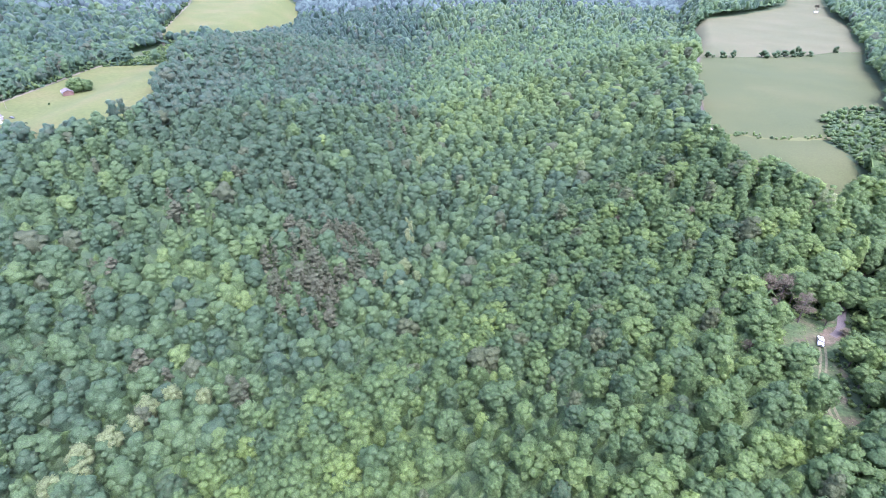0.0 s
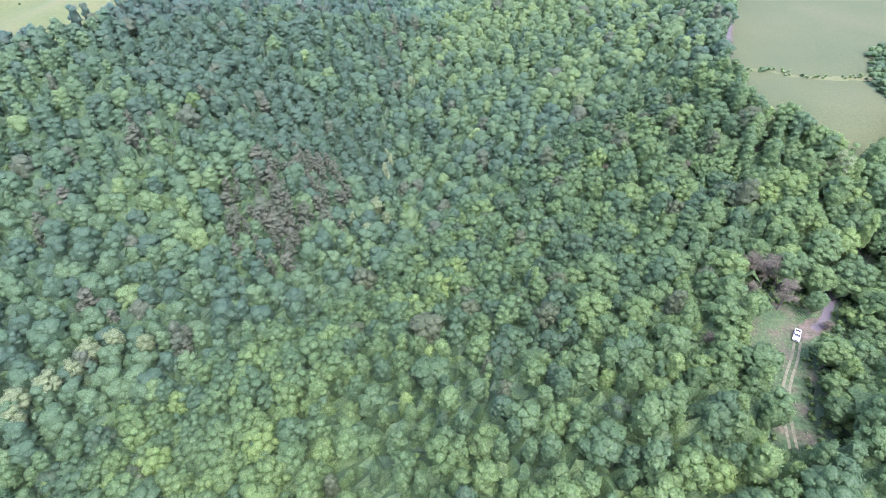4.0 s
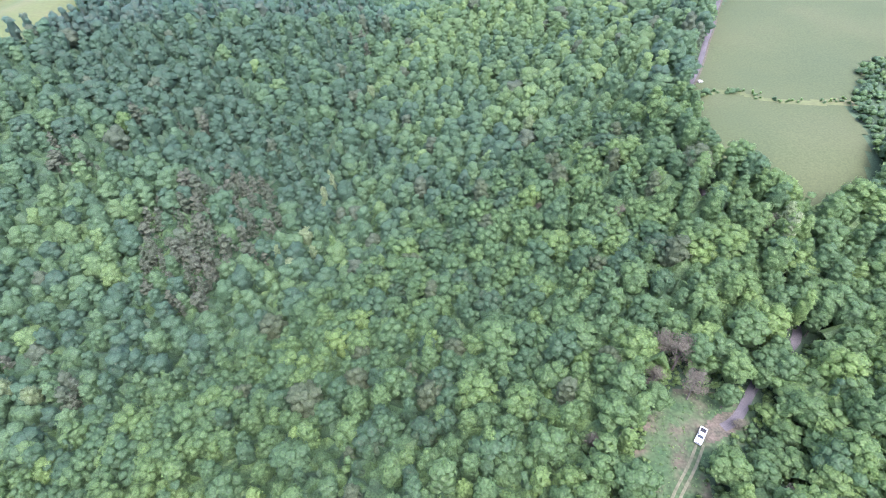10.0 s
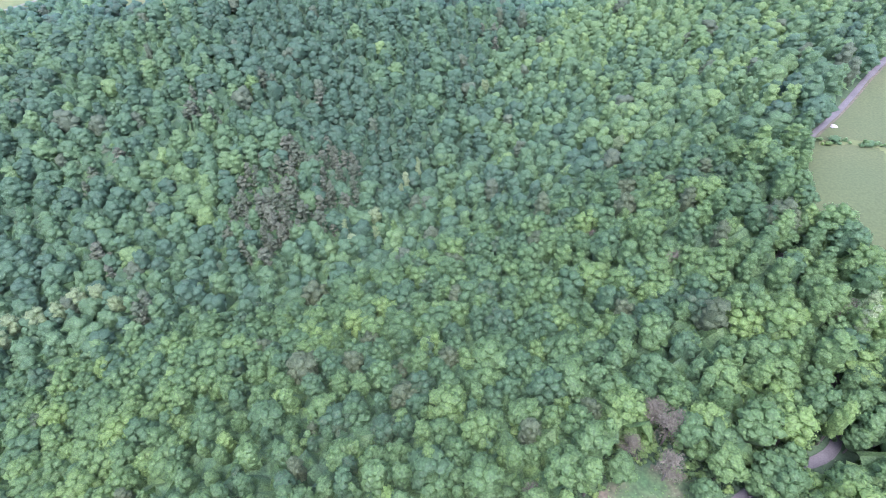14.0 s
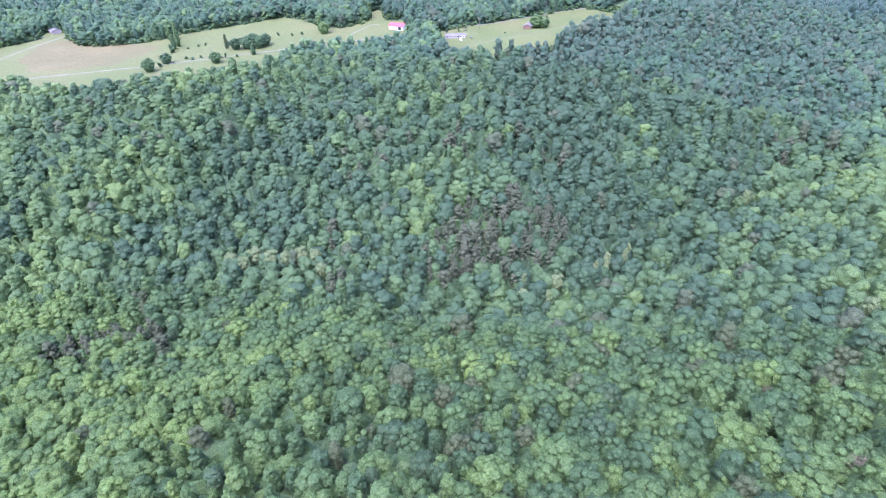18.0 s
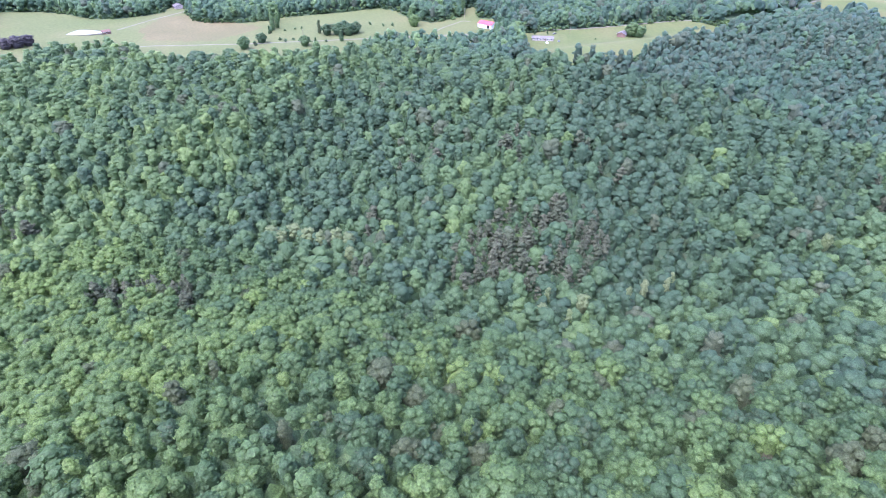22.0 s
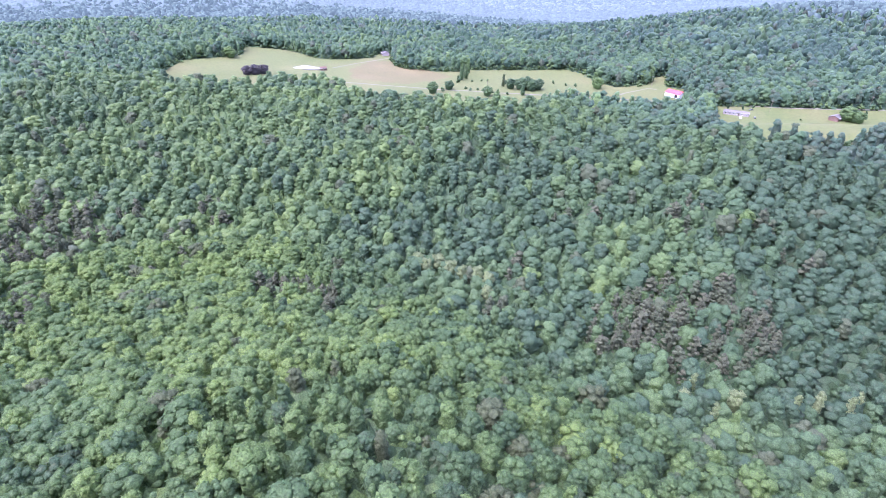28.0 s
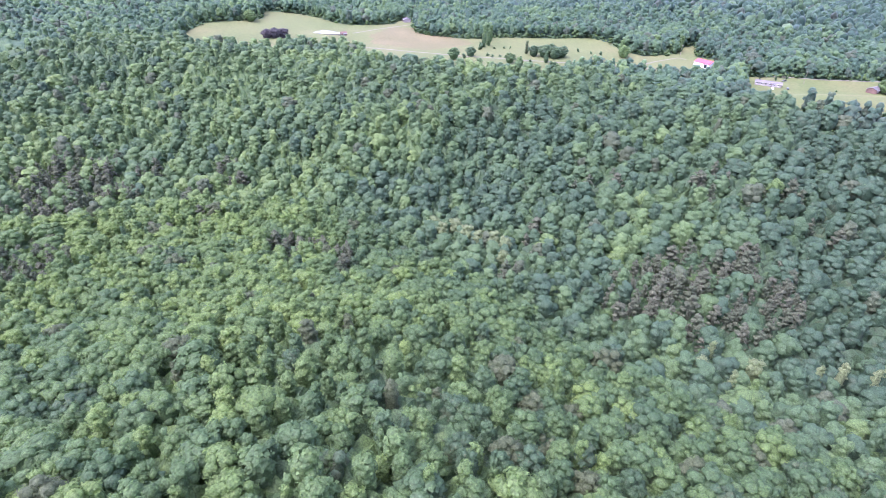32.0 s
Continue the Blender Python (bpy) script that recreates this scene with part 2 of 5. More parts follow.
FOLDS = ([(-17, 328), (-77, 334), (-120, 357), (-168, 366), (-203, 414), (-217, 521)], [(-170, 89), (-180, 149), (-225, 150), (-237, 198), (-280, 250)])


def ground(x, y):
    x, y = np.asarray(x, float), np.asarray(y, float)
    g = np.full(x.shape, -22.0)
    for cy, line in zip(RY, SWELLS):
        for cx, h in zip(RX, line):
            g = g + h * np.exp(-((x - cx) ** 2 + (y - cy) ** 2) / (2 * SPREAD**2))
    for fold in FOLDS:
        g = g - 7 * smooth(1.15 - off_line(x, y, fold) / 42)
    g = g - 8 * smooth(1.15 - off_line(x, y, HOLLOW[1:]) / 45)
    west = smooth((-x - 270) / 65)
    g = g * (1 - west) + VALLEY * west
    east = smooth((x - 160 - 0.36 * (y - 326)) / 40 + 0.4) * smooth((y - 255) / 50)
    g = g * (1 - east) + 19.5 * east
    pad = np.exp(-(((x - 139) / 22) ** 2 + ((y - 155) / 26) ** 2) ** 2)
    g = g * (1 - pad)
    for hx, hy, h, sx, sy in HILLS:
        g = g + h * np.exp(-(((x - hx) / sx) ** 2 + ((y - hy) / sy) ** 2) / 2)
    mx, my, h, deep, wide = MOUNTAIN
    along, over = 0.891 * (x - mx) + 0.454 * (y - my), -0.454 * (x - mx) + 0.891 * (y - my)
    q = (along / deep) ** 2 + ((over + 40 * ripple(x, y, 170.0, 0.9)) / wide) ** 2
    g = g + h * np.exp(-0.7 * np.minimum(q, 5) ** 2) * (1 + 0.1 * ripple(x, y, 90.0, 2.0))
    return g + 0.35 * ripple(x, y, 21.0, 0.4)


def height(x, y):
    return float(ground(np.array([x]), np.array([y]))[0])


FIELD_EAST = [(161, 315), (165, 337), (173, 356), (183, 387), (193, 412), (203, 443), (324, 758), (328, 796), (386, 841), (442, 878),
              (526, 947), (555, 979), (663, 1181), (747, 1196), (639, 1029), (562, 867), (540, 788), (487, 697), (465, 643),
              (398, 539), (358, 454), (319, 397), (300, 392), (269, 379), (247, 347), (235, 324), (233, 307), (230, 292), (228, 281),
              (223, 266), (193, 249), (186, 252), (186, 263), (176, 265), (170, 273), (164, 278), (159, 289)]
FIELD_HOUSES = [(-373, 388), (-372, 429), (-370, 464), (-367, 490), (-364, 528), (-364, 576), (-350, 583), (-330, 591), (-301, 583),
                (-307, 623), (-255, 505), (-249, 473), (-239, 439), (-225, 403), (-233, 393), (-235, 378), (-250, 370), (-212, 386),
                (-238, 380), (-238, 367), (-251, 355), (-270, 348)]
FIELD_NORTH = [(-382, 755), (-409, 861), (-458, 1043), (-527, 1199), (-470, 1215), (-400, 1160), (-321, 1136), (-293, 1123),
               (-261, 1013), (-240, 890), (-270, 838), (-281, 783), (-302, 766), (-327, 762), (-329, 730), (-335, 700)]
FIELD_WEST = [(-421, -179), (-445, -178), (-474, -177), (-491, -166), (-511, -146), (-531, -133), (-582, -152), (-590, -139),
              (-596, -109), (-587, -82), (-560, -51), (-560, -28), (-571, 0), (-584, 20), (-614, 23), (-618, 42), (-580, 45),
              (-535, 56), (-516, 81), (-510, 110), (-512, 140), (-526, 140), (-524, 161), (-526, 188), (-526, 238), (-528, 268),
              (-503, 283), (-469, 291), (-444, 310), (-454, 345), (-486, 363), (-488, 375), (-447, 363), (-435, 380), (-355, 349),
              (-352, 318), (-357, 292), (-363, 271), (-379, 248), (-371, 231), (-355, 215), (-346, 202), (-343, 182), (-345, 164),
              (-348, 151), (-347, 133), (-341, 120), (-355, 103), (-351, 78), (-343, 63), (-363, 47), (-390, 34), (-356, 39),
              (-396, 27), (-421, -6), (-410, -28), (-414, -41), (-404, -59), (-373, -63), (-367, -81), (-384, -103), (-383, -123),
              (-360, -135)]
CLEARED = [(125, 165), (137, 172), (148, 172), (157, 167), (152, 158), (145, 153), (141, 147), (136, 136), (129, 114), (119, 114), (122, 130), (124, 152)]
ROADS = {
    "lane": ([(147, 160.5), (151, 163), (154, 167), (157, 172), (166, 185), (174, 190), (180, 199), (176, 235), (158, 268), (157, 295), (161, 315), (165, 335), (172, 351), (180, 374), (187, 397), (196, 422), (203, 447), (225, 510), (256, 575)], 1.35, GRAVEL),
    "valley_road": ([(-426, -7), (-434, 23), (-430, 51), (-425, 79), (-419, 112), (-416, 142), (-409, 177), (-408, 203), (-404, 224), (-394, 292), (-384, 360), (-374, 430), (-370, 451), (-370, 464), (-367, 490), (-367, 523), (-364, 576), (-347, 612), (-314, 638), (-354, 704), (-382, 755), (-409, 861), (-458, 1043), (-527, 1199)], 1.8, PALE_ROAD),
    "farm_track": ([(-506, -15), (-534, 2), (-562, 22), (-583, 39), (-593, 46)], 1.5, PALE_ROAD),
    "barn_drive": ([(-408, 303), (-420, 315), (-430, 331), (-440, 344), (-432, 350)], 1.1, PALE_ROAD),
}


def inside(poly, x, y):
    x, y = np.asarray(x, float), np.asarray(y, float)
    hit = np.zeros(x.shape, bool)
    for (x0, y0), (x1, y1) in zip(poly, poly[1:] + poly[:1]):
        if y0 != y1:
            hit ^= ((y0 > y) != (y1 > y)) & (x < x0 + (y - y0) * (x1 - x0) / (y1 - y0))
    return hit


def mesh_of(name, verts, tris, mats, index=None, tint=None, smooth_shade=True, fleck=None, normals=None):
    """One mesh from arrays of corners and triangles (or quads)."""
    me = bpy.data.meshes.new(name)
    n, k = tris.shape
    me.vertices.add(len(verts))
    me.vertices.foreach_set("co", np.ascontiguousarray(verts, dtype=np.float32).ravel())
    me.loops.add(n * k)
    me.loops.foreach_set("vertex_index", np.ascontiguousarray(tris, dtype=np.int32).ravel())
    me.polygons.add(n)
    me.polygons.foreach_set("loop_start", np.arange(0, n * k, k, dtype=np.int32))
    me.polygons.foreach_set("loop_total", np.full(n, k, dtype=np.int32))
    me.polygons.foreach_set("use_smooth", np.full(n, smooth_shade))
    for m in mats:
        me.materials.append(m)
    if index is not None:
        me.polygons.foreach_set("material_index", np.ascontiguousarray(index, dtype=np.int32))
    if tint is not None:
        me.attributes.new("tint", "FLOAT", "POINT").data.foreach_set("value", np.ascontiguousarray(tint, dtype=np.float32))
    if fleck is not None:
        me.attributes.new("fleck", "FLOAT", "POINT").data.foreach_set("value", np.ascontiguousarray(fleck, dtype=np.float32))
    if normals is not None:
        me.attributes.new("custom_normal", "FLOAT_VECTOR", "POINT").data.foreach_set("vector", np.ascontiguousarray(normals, dtype=np.float32).ravel())
    me.update(calc_edges=True)
    return me


def steps(lo, hi, step, far):
    mid = np.arange(lo, hi + 1, step, dtype=float)
    grow = np.cumsum(step * 1.16 ** np.arange(1, 80))
    up = hi + grow[hi + grow < far]
    down = lo - grow[lo - grow > -far]
    return np.concatenate([down[::-1], mid, up])


gx, gy = steps(-680, 460, 9, 4700), steps(-260, 1000, 9, 4700)
GX, GY = np.meshgrid(gx, gy)
GZ = ground(GX, GY)
ids = np.arange(GX.size).reshape(GX.shape)
quads = np.stack([ids[:-1, :-1], ids[:-1, 1:], ids[1:, 1:], ids[1:, :-1]], -1).reshape(-1, 4)
tagged(new("ground", mesh_of("ground", np.stack([GX, GY, GZ], -1).reshape(-1, 3), quads, [SOIL])),
       "leaf-littered wooded ground folding into a deep hollow", "ground", kind="structure")


def drape(name, poly, mat, step, lift, label, category):
    """A field laid on the ground inside a ring of corners."""
    xs, ys = [p[0] for p in poly], [p[1] for p in poly]
    X, Y = np.meshgrid(np.arange(min(xs), max(xs) + step, step), np.arange(min(ys), max(ys) + step, step))
    idx = np.arange(X.size).reshape(X.shape)
    cells = np.stack([idx[:-1, :-1], idx[:-1, 1:], idx[1:, 1:], idx[1:, :-1]], -1).reshape(-1, 4)
    cx, cy = (X[:-1, :-1] + step / 2).ravel(), (Y[:-1, :-1] + step / 2).ravel()
    wob = ripple(cx, cy, 7.0, 0.9) * 1.5
    cells = cells[inside(poly, cx + wob, cy - wob)]
    used, inv = np.unique(cells, return_inverse=True)
    X, Y = X.ravel()[used], Y.ravel()[used]
    me = mesh_of(name, np.stack([X, Y, ground(X, Y) + lift], -1), inv.reshape(-1, 4), [mat])
    return tagged(new(name, me), label, category, kind="structure")


drape("field_east", FIELD_EAST, PASTURE, 3.0, 0.35, "mown green pasture on the plateau beside the woods", "field")
drape("field_beyond", [(256, 579), (324, 758), (328, 796), (386, 841), (442, 878), (526, 947), (555, 979), (663, 1181), (747, 1196), (639, 1029), (562, 867), (540, 788), (487, 697), (465, 643), (447, 620), (418, 617), (377, 596), (348, 589), (322, 583), (291, 580), (265, 579)], DRY_PASTURE, 3.0, 0.42, "dry beige pasture behind a row of bushes", "field")
drape("field_houses", FIELD_HOUSES, MEADOW, 3.0, 0.35, "short green meadow round two country houses", "field")
drape("field_north", FIELD_NORTH, MEADOW, 4.0, 0.35, "pale green meadow beside the valley road", "field")
drape("field_west", FIELD_WEST, HAYFIELD, 3.0, 0.35, "pale dry hay field in the far valley", "field")
drape("stubble_patch", [(-502, 7), (-456, 20), (-439, 83), (-462, 112), (-484, 133), (-520, 95), (-541, 56), (-567, 48), (-562, 22)], STUBBLE, 4.0, 0.4, "bare brown mown patch of the hay field", "field")
drape("house_yard", [(-372, 392), (-370, 416), (-352, 426), (-336, 418), (-328, 400), (-340, 386)], HAYFIELD, 3.0, 0.4, "worn brownish yard round the mobile home", "yard")
drape("dry_strip", [(168, 326), (169, 331), (180, 335), (189, 335), (197, 331), (207, 329), (225, 330), (241, 334), (244, 328), (225, 325), (207, 325), (197, 327), (189, 331), (180, 331)], HAYFIELD, 1.5, 0.42,
      "dry brushy strip across the pasture", "field")
drape("bare_dirt", [(141, 156), (140, 159), (144, 161.5), (149, 164), (153, 166), (153, 161.5), (147, 158), (143, 155.5)], DIRT, 0.8, 0.3, "bare reddish-brown dirt where the lane meets the clearing", "dirt")
drape("red_soil", [(153, 139), (155, 143), (158, 142), (157, 138)], DIRT, 0.8, 0.5, "small patch of bare red soil among bushes", "dirt")
drape("clearing", CLEARED, CLEARING, 1.5, 0.2, "rough grassy clearing with worn wheel tracks", "clearing")


def spaced(line, gap):
    """Points along a rounded line, about gap apart."""
    p = np.array(line, float)
    for _ in range(3):
        q = np.empty((2 * len(p) - 2, 2))
        q[0::2], q[1::2] = 0.75 * p[:-1] + 0.25 * p[1:], 0.25 * p[:-1] + 0.75 * p[1:]
        p = np.concatenate([p[:1], q, p[-1:]])
    d = np.concatenate([[0], np.cumsum(np.hypot(*np.diff(p, axis=0).T))])
    s = np.linspace(0, d[-1], max(2, int(d[-1] / gap)))
    return np.stack([np.interp(s, d, p[:, 0]), np.interp(s, d, p[:, 1])], -1)


def ribbon(name, line, half, mat, label, lift=0.5, shift=0.0, kind="structure"):
    p = spaced(line, 3.0)
    t = np.gradient(p, axis=0)
    t /= np.hypot(t[:, 0], t[:, 1])[:, None]
    nrm = np.stack([-t[:, 1], t[:, 0]], -1)
    w = half * (1 + 0.12 * ripple(p[:, 0], p[:, 1], 4.0, 0.2))
    rows_ = [p + nrm * (shift + k * w)[:, None] for k in (-1.0, -0.5, 0.0, 0.5, 1.0)]
    pts = np.stack(rows_, 1)
    z = ground(pts[..., 0], pts[..., 1]) + lift - 0.06 * np.abs(np.array([-1, -0.5, 0, 0.5, 1]))
    idx = np.arange(pts.shape[0] * 5).reshape(-1, 5)
    cells = np.stack([idx[:-1, :-1], idx[:-1, 1:], idx[1:, 1:], idx[1:, :-1]], -1).reshape(-1, 4)
    me = mesh_of(name, np.concatenate([pts, z[..., None]], -1).reshape(-1, 3), cells, [mat])
    return tagged(new(name, me), label, "road", kind=kind)


for road_name, (line, half, mat) in ROADS.items():
    ribbon(road_name, line, half, mat, {"lane": "purplish gravel lane winding out of the woods", "valley_road": "pale narrow country road along the valley",
           "farm_track": "pale dirt track across the hay field", "barn_drive": "pale gravel drive to the barn"}[road_name])
ribbon("dirt_bank", ROADS["lane"][0][10:], 0.45, DIRT, "bare tan bank along the lane beside the pasture", 0.55, -1.95)
for side in (-0.85, 0.85):
    ribbon("wheel_track", [(123, 114), (125.5, 126), (129, 136), (132.5, 142), (136.5, 148), (140, 155)], 0.38, TRACK, "pale wheel rut worn into the grass", 0.32, side)

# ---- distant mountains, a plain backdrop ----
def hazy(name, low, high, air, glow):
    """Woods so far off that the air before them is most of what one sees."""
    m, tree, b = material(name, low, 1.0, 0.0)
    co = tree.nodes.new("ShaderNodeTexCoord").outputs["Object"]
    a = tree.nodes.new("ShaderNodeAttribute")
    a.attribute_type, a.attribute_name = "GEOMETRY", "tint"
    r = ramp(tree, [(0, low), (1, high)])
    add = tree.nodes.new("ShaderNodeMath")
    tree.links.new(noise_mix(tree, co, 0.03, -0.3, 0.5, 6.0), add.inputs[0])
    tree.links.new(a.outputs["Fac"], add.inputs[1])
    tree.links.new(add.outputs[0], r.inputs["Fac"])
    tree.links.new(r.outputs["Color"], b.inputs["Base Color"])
    # Haze painted as a glow of the surface, in the colour of air.
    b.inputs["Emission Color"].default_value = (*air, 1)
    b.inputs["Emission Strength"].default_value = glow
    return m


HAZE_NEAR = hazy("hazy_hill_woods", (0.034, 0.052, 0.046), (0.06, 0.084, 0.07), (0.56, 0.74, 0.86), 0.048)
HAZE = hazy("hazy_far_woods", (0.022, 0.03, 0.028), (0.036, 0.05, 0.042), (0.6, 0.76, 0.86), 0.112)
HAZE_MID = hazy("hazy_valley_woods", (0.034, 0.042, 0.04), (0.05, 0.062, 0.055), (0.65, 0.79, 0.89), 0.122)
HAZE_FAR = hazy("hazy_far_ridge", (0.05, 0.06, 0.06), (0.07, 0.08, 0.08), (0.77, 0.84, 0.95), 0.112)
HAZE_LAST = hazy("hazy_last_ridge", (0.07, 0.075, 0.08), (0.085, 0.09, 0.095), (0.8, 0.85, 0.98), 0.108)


def far_ridge(name, radius, crest, rough_, mat, label):
    """A long ridge of hills standing far off, bowed round the place."""
    a = np.radians(np.linspace(60, 240, 360))
    h = crest + rough_ * ripple(a * 900, a * 300, 95.0, radius / 777) + 0.3 * rough_ * ripple(a * 900, a * 100, 23.0, 0.3)
    prof = ((0.0, -160.0), (0.25, 0.35), (0.6, 0.8), (1.0, 1.0), (1.5, -0.2))
    pts = []
    for out_, k in prof:
        r = radius + 400 * out_ + 60 * ripple(a * 900, a * 0 + 300 * out_, 60.0, 0.1)
        z = np.full_like(a, k) if k < -1 else k * h
        pts.append(np.stack([r * np.cos(a), r * np.sin(a) + 100, z], -1))
    pts = np.stack(pts, 1)
    n = pts.shape[1]
    idx = np.arange(len(a) * n).reshape(-1, n)
    cells = np.stack([idx[:-1, :-1], idx[1:, :-1], idx[1:, 1:], idx[:-1, 1:]], -1).reshape(-1, 4)
    return tagged(new(name, mesh_of(name, pts.reshape(-1, 3), cells, [mat])), label, "mountains", kind="structure")


def far_woods(name, r0, r1, mat, label):
    """The wooded land past the last single trees, as one rough canopy."""
    a, r = np.meshgrid(np.radians(np.linspace(55, 245, 420)), np.concatenate([[r0], np.geomspace(r0 + 8, r1, 90)]))
    x, y = 90 + r * np.cos(a), 60 + r * np.sin(a)
    rng = np.random.default_rng(5)
    z = ground(x, y) + 9 + rng.uniform(-3.5, 3.5, x.shape) + 3 * ripple(x, y, 13.0, 0.5)
    z[0] -= 25
    idx = np.arange(a.size).reshape(a.shape)
    cells = np.stack([idx[:-1, :-1], idx[1:, :-1], idx[1:, 1:], idx[:-1, 1:]], -1).reshape(-1, 4)
    me = mesh_of(name, np.stack([x, y, z], -1).reshape(-1, 3), cells, [mat])
    return tagged(new(name, me), label, "mountains", kind="structure")


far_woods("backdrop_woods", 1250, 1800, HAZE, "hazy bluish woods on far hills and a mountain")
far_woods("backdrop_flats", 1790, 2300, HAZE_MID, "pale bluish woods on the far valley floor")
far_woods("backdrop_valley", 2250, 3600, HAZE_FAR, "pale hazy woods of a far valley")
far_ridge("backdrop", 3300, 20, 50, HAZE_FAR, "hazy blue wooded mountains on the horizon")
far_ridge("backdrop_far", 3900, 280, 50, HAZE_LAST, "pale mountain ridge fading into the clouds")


# ---- trees ----
def ico(levels):
    g = (1 + 5**0.5) / 2
    v = [(-1, g, 0), (1, g, 0), (-1, -g, 0), (1, -g, 0), (0, -1, g), (0, 1, g), (0, -1, -g), (0, 1, -g), (g, 0, -1), (g, 0, 1), (-g, 0, -1), (-g, 0, 1)]
    f = [(0, 11, 5), (0, 5, 1), (0, 1, 7), (0, 7, 10), (0, 10, 11), (1, 5, 9), (5, 11, 4), (11, 10, 2), (10, 7, 6), (7, 1, 8),
         (3, 9, 4), (3, 4, 2), (3, 2, 6), (3, 6, 8), (3, 8, 9), (4, 9, 5), (2, 4, 11), (6, 2, 10), (8, 6, 7), (9, 8, 1)]
    v = [Vector(p).normalized() for p in v]
    for _ in range(levels):
        mid, nf = {}, []
        for tri in f:
            m = []
            for i in range(3):
                key = tuple(sorted((tri[i], tri[(i + 1) % 3])))
                if key not in mid:
                    mid[key] = len(v)
                    v.append((v[key[0]] + v[key[1]]).normalized())
                m.append(mid[key])
            nf += [(tri[0], m[0], m[2]), (tri[1], m[1], m[0]), (tri[2], m[2], m[1]), tuple(m)]
        f = nf
    return np.array([tuple(p) for p in v]), np.array(f)


ICO = (ico(0), ico(1))


class Pile:
    """Gathers pieces of a tree: corners with a fleck of tint and a normal, triangles and which material each triangle has."""

    def __init__(self):
        self.v, self.f, self.m, self.t, self.w, self.n = [], [], [], [], [], 0

    def add(self, v, f, m=0, fleck=0.0, normal=None):
        v, f = np.asarray(v, float), np.asarray(f)
        if normal is None:
            normal = v - v.mean(0)
        self.v.append(v)
        self.f.append(f + self.n)
        self.m.append(np.full(len(f), m))
        self.t.append(np.broadcast_to(fleck, len(v)))
        self.w.append(normal / np.maximum(np.linalg.norm(normal, axis=1), 1e-6)[:, None])
        self.n += len(v)

    def done(self):
        return np.concatenate(self.v), np.concatenate(self.f), np.concatenate(self.m), np.concatenate(self.t), np.concatenate(self.w)


def stick(pile, a, b, r0, r1, sides=5, m=1):
    """A tapered limb from a to b."""
    a, b = np.array(a, float), np.array(b, float)
    d = (b - a) / np.linalg.norm(b - a)
    u = np.cross(d, (0.3, 1, 0.2))
    u /= np.linalg.norm(u)
    w = np.cross(d, u)
    an = np.arange(sides) * 2 * np.pi / sides
    ring = np.cos(an)[:, None] * u + np.sin(an)[:, None] * w
    v = np.concatenate([a + ring * r0, b + ring * r1])
    f = []
    for i in range(sides):
        j = (i + 1) % sides
        f += [(i, j, sides + j), (i, sides + j, sides + i)]
    pile.add(v, f, m, 0.0, np.concatenate([ring, ring]))


def way(rng, low):
    """A random direction that points no lower than low."""
    z = rng.uniform(low, 1)
    a = rng.uniform(0, 2 * np.pi)
    r = np.sqrt(1 - z * z)
    return np.array([r * np.cos(a), r * np.sin(a), z])


def leaf_sprays(pile, rng, centres, radii, count, size, corners=3, heart=None, whole=0.55):
    """Small ragged sprays of leaves all over the outside of the boughs."""
    centres, radii = np.array(centres), np.array(radii)
    k = rng.choice(len(centres), size=count, p=radii**2 / (radii**2).sum())
    z, a = rng.uniform(-0.3, 1, count), rng.uniform(0, 2 * np.pi, count)
    r = np.sqrt(1 - z * z)
    u = np.stack([r * np.cos(a), r * np.sin(a), z], -1)
    p = centres[k] + u * (radii[k] * rng.uniform(0.86, 1.2, count))[:, None] * (1.08, 1.08, 0.92)
    nrm = u + rng.normal(0, 0.42, (count, 3)) + (0, 0, 0.2)
    nrm /= np.linalg.norm(nrm, axis=1)[:, None]
    e = np.cross(nrm, rng.normal(0, 1, (count, 3)))
    e /= np.linalg.norm(e, axis=1)[:, None]
    g = np.cross(nrm, e)
    s = size * rng.uniform(0.6, 1.4, count)
    spokes = []
    for i in range(corners):
        an = 2 * np.pi * i / corners + rng.uniform(-0.35, 0.35, count)
        far = s * rng.uniform(0.65, 1.25, count)
        spokes.append(p + (e * np.cos(an)[:, None] + g * np.sin(an)[:, None]) * far[:, None] + nrm * (s * rng.uniform(-0.22, 0.12, count))[:, None])
    v = np.stack(spokes, 1).reshape(-1, 3)
    i0 = np.arange(count)[:, None] * corners
    f = i0 + (0, 1, 2) if corners == 3 else np.concatenate([i0 + (0, 1, 2), i0 + (0, 2, 3)])
    if heart is not None:
        out_ = (p - heart) * (1, 1, 0.6)
        nrm = 0.6 * nrm + (1 - whole) * u + whole * 1.2 * out_ / np.linalg.norm(out_, axis=1)[:, None]
    pile.add(v, f, 0, np.repeat(rng.normal(0, 0.07, count), corners), np.repeat(nrm, corners, 0))


